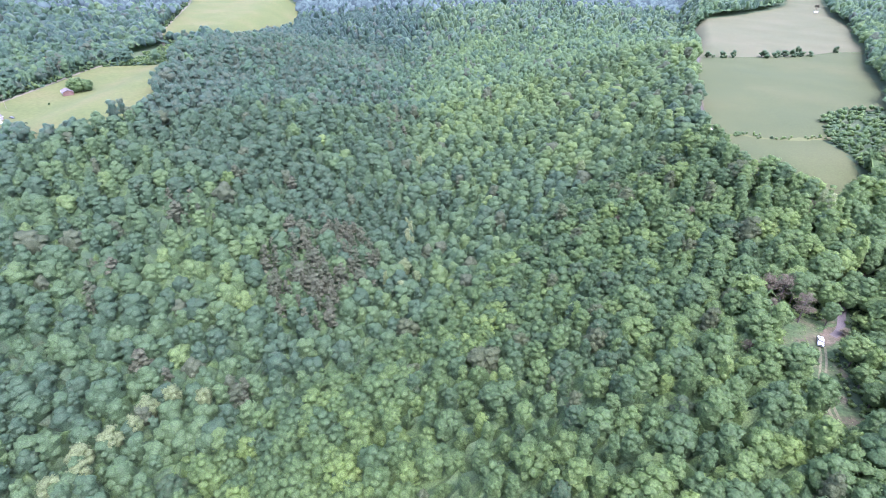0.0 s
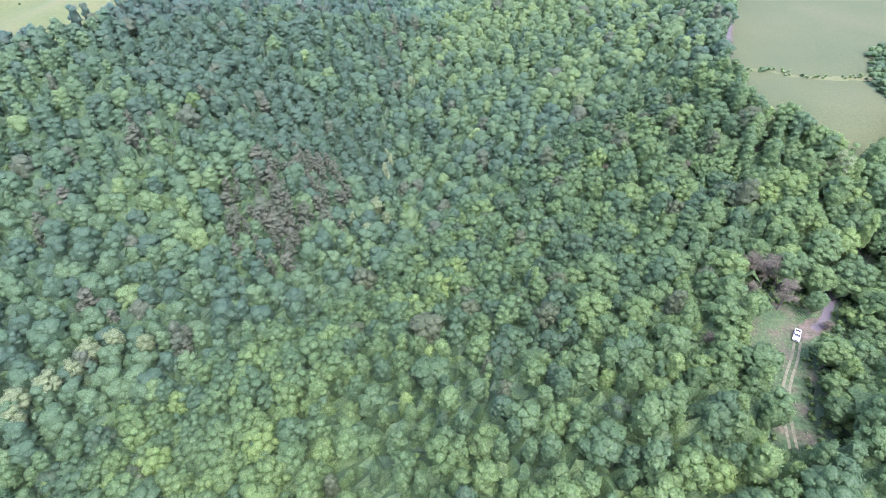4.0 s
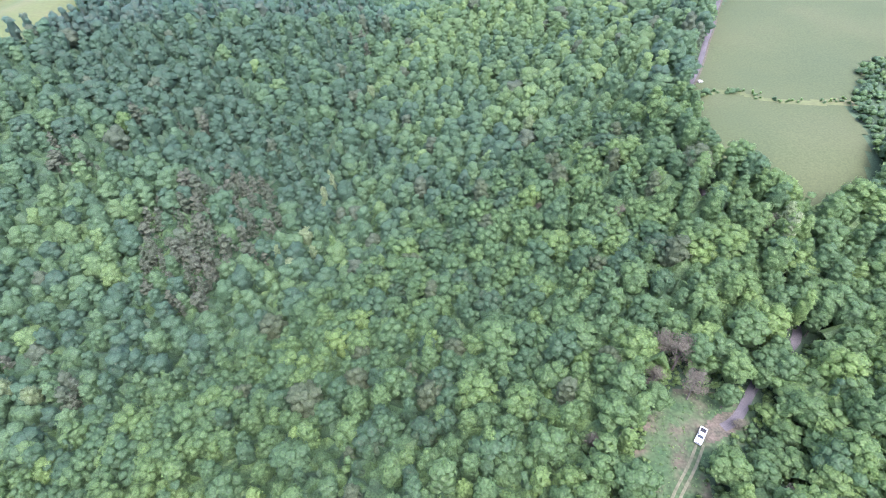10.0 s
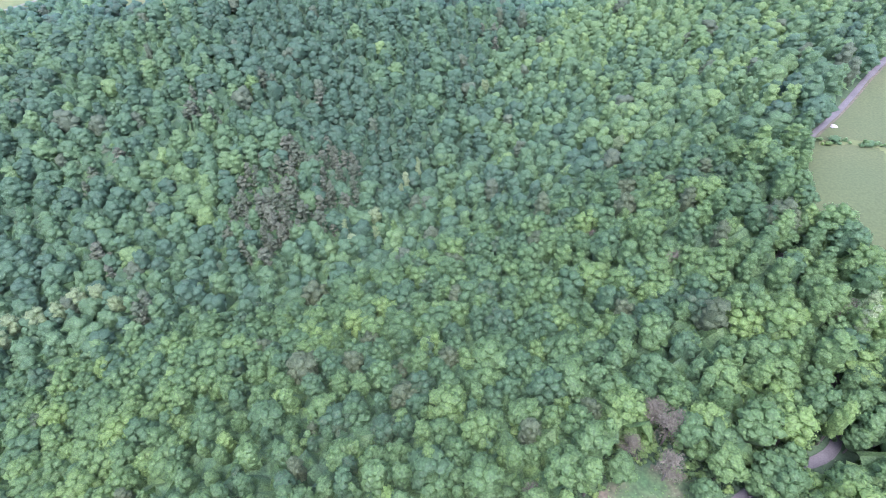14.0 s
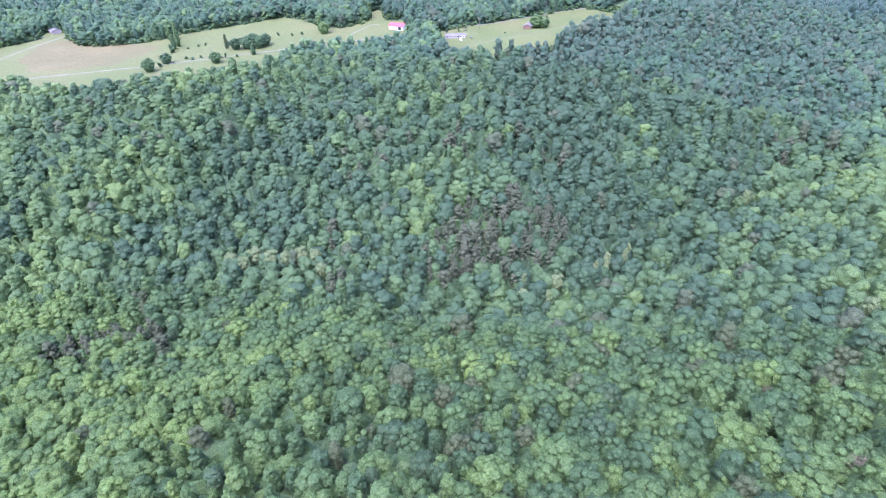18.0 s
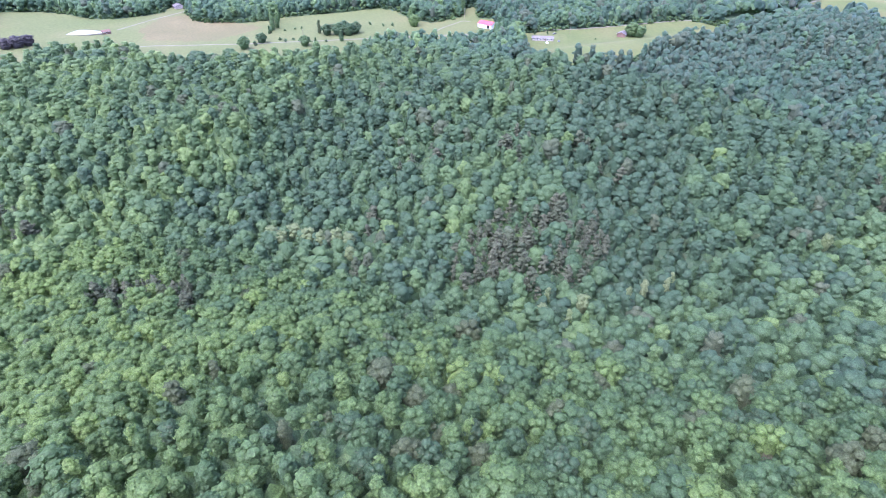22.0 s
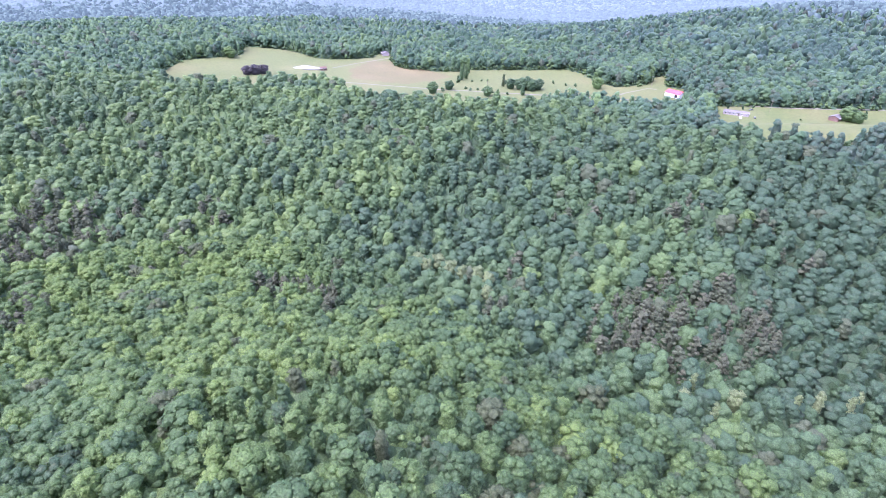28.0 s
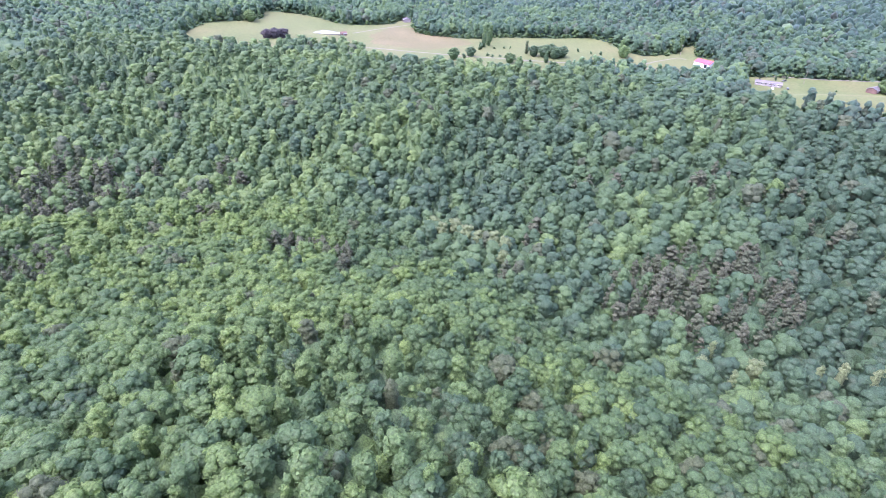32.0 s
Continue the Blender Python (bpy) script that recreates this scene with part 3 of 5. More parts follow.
def boughs(rng, kind, n, low=0.3, deep=1.0):
    """Centres and sizes of the boughs of a crown: round, tall or spire."""
    centres, radii = [], []
    fat = (15 / n) ** 0.26
    sx, sy = rng.uniform(0.86, 1.14, 2)
    for i in range(n):
        share = (i + rng.uniform(0.15, 0.85)) / n
        a = 2.4 * i + rng.uniform(-0.5, 0.5)
        if kind == "round":
            z = 1 - (1 + low) * share
            w = (1 - z * z) ** (0.5 if deep == 1 else 0.62)
            c = np.array([0, 0, 16.2 - 4.9 * deep]) + np.array([w * np.cos(a) * sx * 3.2, w * np.sin(a) * sy * 3.2, z * 4.9 * deep]) * rng.uniform(0.82, 1.14)
            r = rng.uniform(1.05, 1.75) * fat
        elif kind == "tall":
            z = 18.2 - (10.2 + 6 * low) * share
            wide = 2.5 * np.sin(np.pi * np.clip((19.4 - z) / 17.5, 0, 1)) ** 0.75
            c = np.array([wide * np.cos(a) * 0.72 * sx, wide * np.sin(a) * 0.72 * sy, z])
            r = rng.uniform(0.85, 1.4) * fat
        else:
            z = 17.8 - 11.5 * share
            wide = 0.3 + 2.2 * share
            c = np.array([wide * np.cos(a), wide * np.sin(a), z])
            r = rng.uniform(0.6, 1.0) * fat
        centres.append(c)
        radii.append(r)
    return centres, radii


def crown(pile, rng, kind, n, sprays, size=0.75, corners=3, inner=0.95, low=0.3, whole=0.55, deep=1.0):
    centres, radii = boughs(rng, kind, n, low, deep)
    v0, f0 = ICO[0]
    over = f0[v0[f0].mean(1)[:, 2] > (-0.3 if n > 15 else -0.15)]
    mid = {"round": ((0, 0, 9.6), (3.2, 3.2, 5.8)), "tall": ((0, 0, 10.4), (2.2, 2.2, 7.0)), "spire": ((0, 0, 10.0), (0.9, 0.9, 6.4))}[kind]
    heart = np.array(mid[0]) - (0, 0, 2)
    if whole > 0.6:
        centres, radii = [c - 0.1 * (c - heart) for c in centres], [1.18 * r for r in radii]
    # Inner hulls are tinted slightly darker than the sprays over them.
    for c, r in zip(centres, radii):
        v = v0 * (1 + rng.uniform(-0.2, 0.2, (len(v0), 1))) * r * (1.08, 1.08, 0.88 * deep) * inner
        a = rng.uniform(0, 6.3)
        v = v @ np.array([[np.cos(a), np.sin(a), 0], [-np.sin(a), np.cos(a), 0], [0, 0, 1]])
        far = (v + c - heart) * (1, 1, 0.6)
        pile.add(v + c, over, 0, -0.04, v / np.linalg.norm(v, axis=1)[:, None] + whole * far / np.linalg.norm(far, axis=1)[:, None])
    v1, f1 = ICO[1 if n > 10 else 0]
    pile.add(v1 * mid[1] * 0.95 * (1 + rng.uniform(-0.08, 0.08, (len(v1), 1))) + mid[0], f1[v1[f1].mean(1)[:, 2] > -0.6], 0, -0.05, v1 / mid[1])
    leaf_sprays(pile, rng, centres, radii, sprays, size, corners, heart, whole)


def tree_mesh(seed, kind, n, sprays, size, trunk_sides=5, low=0.3, whole=0.55, deep=1.0):
    rng = np.random.default_rng(seed)
    pile = Pile()
    crown(pile, rng, kind, n, sprays, size, inner=0.9, low=low, whole=whole, deep=deep)
    if trunk_sides:
        stick(pile, (0, 0, -1.5), (rng.uniform(-0.4, 0.4), rng.uniform(-0.4, 0.4), 11), 0.32, 0.14, trunk_sides)
    return pile.done()


def far_tree(seed, kind, lumps, sprays, size, level=0):
    """A crown for trees farther off: ragged sprays over one bulging dome."""
    rng = np.random.default_rng(seed)
    v, f = ICO[level]
    f = f[v[f].mean(1)[:, 2] > -0.6]
    pile = Pile()
    axes = np.array({"round": (4.0, 4.0, 7.2), "tall": (2.9, 2.9, 8.2)}[kind]) * (rng.uniform(0.88, 1.12), rng.uniform(0.88, 1.12), 1)
    taper = {"round": 0.1, "tall": 0.3}[kind]
    knobs = np.array([way(rng, -0.5) for _ in range(lumps)])
    bulge = rng.uniform(0.22, 0.42, lumps)

    def surface(u):
        near, which = (u @ knobs.T).max(1), (u @ knobs.T).argmax(1)
        k = 0.82 + bulge[which] * np.exp(-(1 - near) / 0.07)
        p = u * axes * k[:, None]
        p[:, :2] *= (1 - taper * u[:, 2])[:, None]
        n = u / axes * 3.2 + 1.7 * (u - knobs[which])
        return p + (0, 0, 10.6), n / np.linalg.norm(n, axis=1)[:, None]

    p, n = surface(v)
    pile.add((p - (0, 0, 10.6)) * (0.94 if sprays else 1.04) + (0, 0, 10.6), f, 0, -0.05 if sprays else 0.0, n)
    if sprays:
        z, a = rng.uniform(-0.55, 1, sprays), rng.uniform(0, 2 * np.pi, sprays)
        u = np.stack([np.sqrt(1 - z * z) * np.cos(a), np.sqrt(1 - z * z) * np.sin(a), z], -1)
        p, n = surface(u)
        p += n * rng.uniform(-0.3, 0.5, sprays)[:, None] * size
        lean = n + rng.normal(0, 0.5, (sprays, 3))
        lean /= np.linalg.norm(lean, axis=1)[:, None]
        e = np.cross(lean, rng.normal(0, 1, (sprays, 3)))
        e /= np.linalg.norm(e, axis=1)[:, None]
        g = np.cross(lean, e)
        s = size * rng.uniform(0.55, 1.4, sprays)
        corners = []
        for i in range(3):
            an = 2.094 * i + rng.uniform(-0.4, 0.4, sprays)
            corners.append(p + (e * np.cos(an)[:, None] + g * np.sin(an)[:, None]) * (s * rng.uniform(0.65, 1.3, sprays))[:, None])
        pile.add(np.stack(corners, 1).reshape(-1, 3), np.arange(3 * sprays).reshape(-1, 3), 0, np.repeat(rng.normal(0.02, 0.07, sprays), 3), np.repeat(0.6 * n + 0.5 * lean, 3, 0))
    return pile.done()


def bare_tree(seed):
    """A dead tree: a trunk, forked limbs, fine twigs and a few rags of brown needles."""
    rng = np.random.default_rng(seed)
    pile, twigs = Pile(), Pile()
    stick(pile, (0, 0, -1.5), (0.3, 0.1, 14), 0.3, 0.08)
    tips, sizes = [], []
    for _ in range(26):
        z = rng.uniform(5, 16)
        u = way(rng, 0.05)
        a = np.array([0.02 * z, 0, min(z, 13.9)])
        b = a + u * (4.3 - 0.16 * z) * rng.uniform(0.7, 1.2)
        stick(pile, a, b, 0.09, 0.03, 3)
        tips += [b, (a + b) / 2]
        sizes += [1.0, 0.8]
    leaf_sprays(twigs, rng, tips, sizes, 2400, 0.19)
    for _ in range(260):
        k = rng.integers(len(tips))
        p = tips[k]
        q = p + way(rng, -0.2) * rng.uniform(0.8, 1.8)
        side = rng.normal(0, 0.05, 3)
        twigs.add([p - side, p + side, q], [(0, 1, 2)])
    return pile.done(), twigs.done()


KINDS = ("round", "round", "tall", "round", "tall", "round", "tall", "round")
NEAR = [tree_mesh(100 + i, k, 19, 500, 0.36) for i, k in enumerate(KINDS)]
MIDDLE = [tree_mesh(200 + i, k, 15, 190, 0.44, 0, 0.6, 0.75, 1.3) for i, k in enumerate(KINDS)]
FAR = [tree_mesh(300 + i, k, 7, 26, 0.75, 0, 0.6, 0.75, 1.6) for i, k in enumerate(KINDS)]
HILLSIDE = [far_tree(350 + i, k, 9, 0, 1.1, 1) for i, k in enumerate(KINDS)]
DISTANT = [far_tree(400 + i, k, 5, 0, 1.0) for i, k in enumerate(KINDS)]


def plant(name, templates, x, y, wide, tall, tint, pick, mats, label, category="woods"):
    """One sheet of woodland: every tree of it set on the ground, turned and sized."""
    rng = np.random.default_rng(len(x))
    z, turn = ground(x, y), rng.uniform(0, 2 * np.pi, len(x))
    V, F, M, T, N, base = [], [], [], [], [], 0
    for k, (v, f, m, t, w) in enumerate(templates):
        on = np.where(pick == k)[0]
        if not len(on):
            continue
        c, s = np.cos(turn[on])[:, None], np.sin(turn[on])[:, None]
        px = (v[:, 0] * c - v[:, 1] * s) * wide[on, None] + x[on, None]
        py = (v[:, 0] * s + v[:, 1] * c) * wide[on, None] + y[on, None]
        pz = v[:, 2] * tall[on, None] + z[on, None]
        V.append(np.stack([px, py, pz], -1).reshape(-1, 3))
        F.append((f[None] + (np.arange(len(on)) * len(v))[:, None, None] + base).reshape(-1, 3))
        N.append(np.stack([w[:, 0] * c - w[:, 1] * s, w[:, 0] * s + w[:, 1] * c, np.broadcast_to(w[:, 2], px.shape)], -1).reshape(-1, 3))
        M.append(np.tile(m, len(on)))
        T.append((tint[on, None] + t).ravel())
        base += len(on) * len(v)
    me = mesh_of(name, np.concatenate(V), np.concatenate(F), mats, np.concatenate(M), np.concatenate(T), normals=np.concatenate(N))
    return tagged(new(name, me), label, category, kind="stuff")


def lattice(step, x0, x1, y0, y1, seed):
    rng = np.random.default_rng(seed)
    X, Y = np.meshgrid(np.arange(x0, x1, step), np.arange(y0, y1, step * 0.87))
    X = X + (np.arange(X.shape[0]) % 2)[:, None] * step / 2
    x = (X + rng.uniform(-0.36, 0.36, X.shape) * step).ravel()
    y = (Y + rng.uniform(-0.36, 0.36, Y.shape) * step).ravel()
    return x, y


SCRUB = [(258, 366), (237, 324), (234, 304), (231, 291), (234, 282), (287, 330), (325, 384), (302, 395), (276, 383)]
ROUGH_MEADOW = [(-361, 639), (-347, 679), (-335, 700), (-309, 655), (-313, 629), (-305, 600), (-330, 597), (-350, 597)]
OPEN_GROUND = (ROUGH_MEADOW, SCRUB, FIELD_EAST, FIELD_HOUSES, FIELD_NORTH, FIELD_WEST, CLEARED)


# trees that stand singly round the clearing: x, y, width, height, tint, model
CLEARING_TREES = ((151, 175, 1.15, 0.85, 0.78, 0), (164, 176, 1.05, 0.85, 0.5, 1), (148, 167, 0.8, 0.6, 0.5, 3), (128, 164, 0.95, 0.65, 0.6, 0), (118, 149, 0.95, 0.8, 0.9, 2), (115, 131, 0.9, 0.75, 0.6, 1), (139, 134, 0.9, 0.55, 0.7, 3), (135, 124, 0.9, 0.6, 0.6, 0), (145, 148, 0.95, 0.5, 0.72, 0), (153, 148, 1.0, 0.5, 0.6, 3),
                  (117, 141, 0.95, 0.75, 0.75, 5), (171, 173, 1.0, 0.7, 0.65, 1), (161, 157, 0.9, 0.5, 0.7, 0), (171, 159, 1.0, 0.7, 0.75, 3), (167, 152, 1.0, 0.65, 0.65, 1), (183, 178, 1.1, 0.8, 0.7, 5), (142, 144, 1.1, 0.75, 0.75, 1), (150, 143, 1.0, 0.7, 0.5, 3), (166, 162, 1.1, 0.8, 0.65, 0), (174, 196, 1.0, 1.1, 0.95, 4), (157, 188, 1.35, 1.05, 0.6, 1),
                  (178, 168, 1.2, 0.9, 0.55, 3), (176, 180, 1.1, 0.9, 0.65, 0), (159, 148, 1.0, 0.55, 0.7, 5), (164, 142, 1.1, 0.8, 0.85, 0), (156, 153, 0.7, 0.45, 0.5, 1), (174, 150, 1.1, 0.8, 0.55, 3), (161, 178, 1.0, 0.75, 0.5, 1), (159, 174, 0.8, 0.6, 0.6, 0), (165, 183, 0.9, 0.75, 0.55, 3), (183, 199, 1.2, 1.0, 0.6, 0), (180, 196, 0.8, 0.7, 0.5, 3), (187, 201, 1.2, 1.0, 0.5, 1), (186, 186, 1.1, 0.9, 0.6, 1), (188, 196, 1.1, 1.0, 0.5, 3), (184, 206, 1.1, 0.9, 0.65, 0), (171, 201, 1.1, 0.95, 0.5, 5), (193, 206, 1.1, 0.9, 0.6, 1), (179, 204, 1.1, 0.9, 0.6, 0))
DEAD_SPOTS = ((137, 180, 1.3, 1.0), (139, 169, 1.1, 0.8), (129, 172, 0.95, 0.6), (133, 183, 1.1, 1.0), (110, 149, 0.9, 0.75), (156, 140, 0.7, 0.5))


def wooded(x, y):
    ok = np.ones(len(x), bool)
    for poly in OPEN_GROUND:
        for dx, dy in ((0, 0), (2, 0), (-2, 0), (0, 2), (0, -2)):
            ok &= ~inside(poly, x + dx, y + dy)
    for cx, cy, *_ in CLEARING_TREES + DEAD_SPOTS:
        ok &= np.hypot(x - cx, y - cy) > 4.0
    ok &= (off_line(x, y, [(144, 160), (151, 162), (157, 171)]) > 6.5) & (np.hypot(x - 153, y - 152) > 5) & (off_line(x, y, [(168, 185), (176, 191)]) > 4.5)
    for line, half, _ in ROADS.values():
        ok &= off_line(x, y, line) > half - 0.2
    return ok


def from_ridge(x, y):
    """How far a place lies from the line of the ridge under the flight."""
    return off_line(x, y, [(0, 0), (165, 165)])


def woods_tint(x, y):
    """A tint that drifts over the woods in patches; the shade in the folds of the far slopes is put in as darker
    colour.
    """
    rng = np.random.default_rng(len(x) + 7)
    t = 0.5 + 0.17 * ripple(x, y, 34.0, 1.3) + 0.08 * ripple(x, y, 12.0, 2.2) + rng.normal(0, 0.19, len(x))
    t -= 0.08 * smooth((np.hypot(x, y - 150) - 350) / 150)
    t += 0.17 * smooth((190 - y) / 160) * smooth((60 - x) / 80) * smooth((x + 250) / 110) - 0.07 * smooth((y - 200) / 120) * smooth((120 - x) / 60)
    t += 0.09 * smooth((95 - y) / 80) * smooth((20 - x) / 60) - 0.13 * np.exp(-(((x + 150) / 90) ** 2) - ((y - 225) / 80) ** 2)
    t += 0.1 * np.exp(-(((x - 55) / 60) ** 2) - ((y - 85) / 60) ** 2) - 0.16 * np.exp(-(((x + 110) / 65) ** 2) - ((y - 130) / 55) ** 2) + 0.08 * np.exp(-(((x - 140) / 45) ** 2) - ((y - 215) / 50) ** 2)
    # Ravine shade put into the leaf colour along the folds.
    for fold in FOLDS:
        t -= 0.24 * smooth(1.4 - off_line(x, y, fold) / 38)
    # The last term lifts the northern woods, putting their haze into the tint.
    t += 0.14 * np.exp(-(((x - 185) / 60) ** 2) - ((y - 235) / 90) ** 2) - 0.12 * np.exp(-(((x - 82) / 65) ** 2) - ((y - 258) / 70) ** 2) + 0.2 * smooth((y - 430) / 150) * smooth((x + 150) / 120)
    # Lighter east of the hollow's line, darker west of it.
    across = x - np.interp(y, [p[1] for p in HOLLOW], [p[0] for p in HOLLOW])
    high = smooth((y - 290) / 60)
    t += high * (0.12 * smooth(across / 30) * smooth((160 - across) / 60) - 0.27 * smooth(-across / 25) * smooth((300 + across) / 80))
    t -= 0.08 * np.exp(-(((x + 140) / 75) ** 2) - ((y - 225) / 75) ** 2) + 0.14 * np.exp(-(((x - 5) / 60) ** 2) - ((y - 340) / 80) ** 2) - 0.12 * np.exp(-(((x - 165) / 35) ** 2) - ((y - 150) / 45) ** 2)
    t += 0.17 * (rng.uniform(0, 1, len(x)) > 0.95)
    t = np.clip(t, 0.13, 0.98)
    return np.where(rng.uniform(0, 1, len(x)) > 0.965, -0.22, t)


# stands of dead brown trees: x, y, half widths, share of dead trees
STANDS = ((-67, 268, 33, 40, 0.6), (-70, 240, 24, 18, 0.35), (-149, 288, 18, 16, 0.35), (-163, 226, 22, 18, 0.3), (-124, 192, 16, 14, 0.3), (-60, 219, 8, 8, 0.7),
          (-90, 78, 14, 10, 0.75), (-102, 46, 10, 20, 0.7), (-83, 170, 6, 6, 0.8), (-167, 234, 12, 16, 0.3), (-150, -136, 38, 30, 0.62), (-172, -105, 30, 26, 0.35),
          (-150, -46, 40, 16, 0.3), (-62, -92, 22, 22, 0.4), (-190, -30, 14, 14, 0.4), (-43, 491, 12, 14, 0.6), (-124, 330, 34, 16, 0.12))


def dead_share(x, y):
    p = np.zeros(len(x))
    for cx, cy, a, b, share in STANDS:
        p = np.maximum(p, share * (((x - cx) / a) ** 2 + ((y - cy) / b) ** 2 < 1))
    return p


def picks(x, y, t):
    """Tall narrow crowns in some patches, broad ones in others."""
    rng = np.random.default_rng(len(x) + 3)
    tall_share = np.clip(0.34 + 0.4 * ripple(x, y, 40.0, 3.1), 0.05, 0.85)
    tall = rng.uniform(0, 1, len(x)) < tall_share
    rounds, talls = np.array([i for i, k in enumerate(KINDS) if k == "round"]), np.array([i for i, k in enumerate(KINDS) if k == "tall"])
    return np.where(tall, rng.choice(talls, len(x)), rng.choice(rounds, len(x)))


def seen_side(x, y):
    return y > 0.9 * x - 105


def grow(step, mask, seed, box):
    x, y = lattice(step, *box, seed)
    keep = mask(x, y)
    x, y = x[keep], y[keep]
    keep = wooded(x, y)
    x, y = x[keep], y[keep]
    rng = np.random.default_rng(seed + 50)
    size = np.clip(rng.normal(1.0, 0.2, len(x)), 0.6, 1.55)
    wide = min(step / 7.5, 1.45) * size
    tall = (0.72 + 0.28 * size) * np.clip(rng.normal(1.0, 0.07, len(x)), 0.8, 1.2) * (1 + 0.06 * ripple(x, y, 30.0, 5.0))
    tall = tall * (1 - 0.15 * smooth((-x - 235) / 40))
    return x, y, wide, tall, woods_tint(x, y)


DEAD = []


def woodland(name, templates, data, label, girth=1.0, shift=0.0, leaf=LEAVES):
    x, y, wide, tall, tint = data
    rng = np.random.default_rng(len(x) + 1)
    dead = rng.uniform(0, 1, len(x)) < dead_share(x, y)
    DEAD.extend(zip(x[dead], y[dead], wide[dead], tall[dead]))
    x, y, wide, tall, tint = (a[~dead] for a in (x, y, wide, tall, tint))
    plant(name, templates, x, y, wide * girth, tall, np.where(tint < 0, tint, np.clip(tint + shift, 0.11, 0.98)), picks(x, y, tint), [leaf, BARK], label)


near = grow(8.1, lambda x, y: (from_ridge(x, y) < 160) & seen_side(x, y), 1, (-250, 400, -250, 400))
# the single trees nearest the flight, as things of their own
rank = np.argsort(off_line(near[0], near[1], [(30, 115), (140, 165)]))
single, rest = rank[:300], rank[300:]
SINGLE = tuple(a[single] for a in near)
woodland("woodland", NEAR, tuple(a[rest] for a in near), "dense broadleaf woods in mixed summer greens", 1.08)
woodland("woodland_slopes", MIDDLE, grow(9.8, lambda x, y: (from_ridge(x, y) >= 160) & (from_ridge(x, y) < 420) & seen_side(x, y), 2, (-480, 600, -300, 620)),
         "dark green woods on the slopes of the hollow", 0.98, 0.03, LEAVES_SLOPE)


def understorey(name, step, lift, mask, label, x0=-480, x1=600, y0=-300, y1=620, leaf=LEAVES):
    """The lower leaves between the tall crowns, as one uneven layer."""
    X, Y = np.meshgrid(np.arange(x0, x1, step), np.arange(y0, y1, step))
    rng = np.random.default_rng(9)
    X, Y = X + rng.uniform(-0.4, 0.4, X.shape) * step, Y + rng.uniform(-0.4, 0.4, X.shape) * step
    near_edge = np.minimum(off_line(X, Y, CLEARED + CLEARED[:1]), off_line(X, Y, ROADS["lane"][0]))
    fields = np.min([off_line(X, Y, p + p[:1]) for p in (FIELD_WEST, FIELD_HOUSES, FIELD_NORTH)], axis=0)
    lift = lift * (0.66 + 0.34 * smooth(near_edge / 10)) * (0.1 + 0.9 * smooth(fields / 26)) - 1.4 * smooth((from_ridge(X, Y) - 150) / 40)
    Z = ground(X, Y) + lift + rng.uniform(-2.8, 2.8, X.shape) * (0.3 + 0.7 * smooth(near_edge / 16))
    idx = np.arange(X.size).reshape(X.shape)
    cells = np.stack([idx[:-1, :-1], idx[:-1, 1:], idx[1:, 1:], idx[1:, :-1]], -1).reshape(-1, 4)
    cx, cy = X.ravel()[cells].mean(1), Y.ravel()[cells].mean(1)
    keep = mask(cx, cy)
    keep[keep] = wooded(cx[keep], cy[keep]) & (off_line(cx[keep], cy[keep], CLEARED + CLEARED[:1]) > 5) & (off_line(cx[keep], cy[keep], ROADS["lane"][0][:10]) > 5)
    used, inv = np.unique(cells[keep], return_inverse=True)
    v = np.stack([X.ravel()[used], Y.ravel()[used], Z.ravel()[used]], -1)
    # Tinted darker than the crowns, which deepens the gaps between them.
    me = mesh_of(name, v, inv.reshape(-1, 4), [leaf], smooth_shade=False, tint=np.maximum(woods_tint(v[:, 0], v[:, 1]) - 0.08, 0.1))
    return tagged(new(name, me), label, "undergrowth", kind="stuff")


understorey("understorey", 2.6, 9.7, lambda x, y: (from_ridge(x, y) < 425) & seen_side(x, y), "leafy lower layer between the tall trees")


def fan(x, y):
    """The wide sector from north-east round to south-west."""
    a = np.degrees(np.arctan2(y - 60, x - 90))
    return (a > 38) | (a < -128)


def dither(x, y):
    """A ragged edge, 90 m deep, between the woods of the hills and those lost in haze."""
    return from_ridge(x, y) + np.random.default_rng(len(x)).uniform(-45, 45, len(x))


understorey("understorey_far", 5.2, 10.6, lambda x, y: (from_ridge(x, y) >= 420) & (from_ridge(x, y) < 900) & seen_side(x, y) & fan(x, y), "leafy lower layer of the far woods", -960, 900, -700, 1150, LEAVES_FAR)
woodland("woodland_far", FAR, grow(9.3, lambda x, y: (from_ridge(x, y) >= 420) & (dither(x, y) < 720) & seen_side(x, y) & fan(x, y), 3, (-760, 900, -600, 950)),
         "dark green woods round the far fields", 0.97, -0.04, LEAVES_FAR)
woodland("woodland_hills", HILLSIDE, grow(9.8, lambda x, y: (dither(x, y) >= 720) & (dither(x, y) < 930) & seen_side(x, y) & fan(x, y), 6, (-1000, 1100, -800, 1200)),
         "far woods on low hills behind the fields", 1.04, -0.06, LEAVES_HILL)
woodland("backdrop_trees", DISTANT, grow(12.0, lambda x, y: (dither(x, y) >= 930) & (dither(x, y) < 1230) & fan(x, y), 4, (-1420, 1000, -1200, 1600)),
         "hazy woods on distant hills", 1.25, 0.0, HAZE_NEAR)
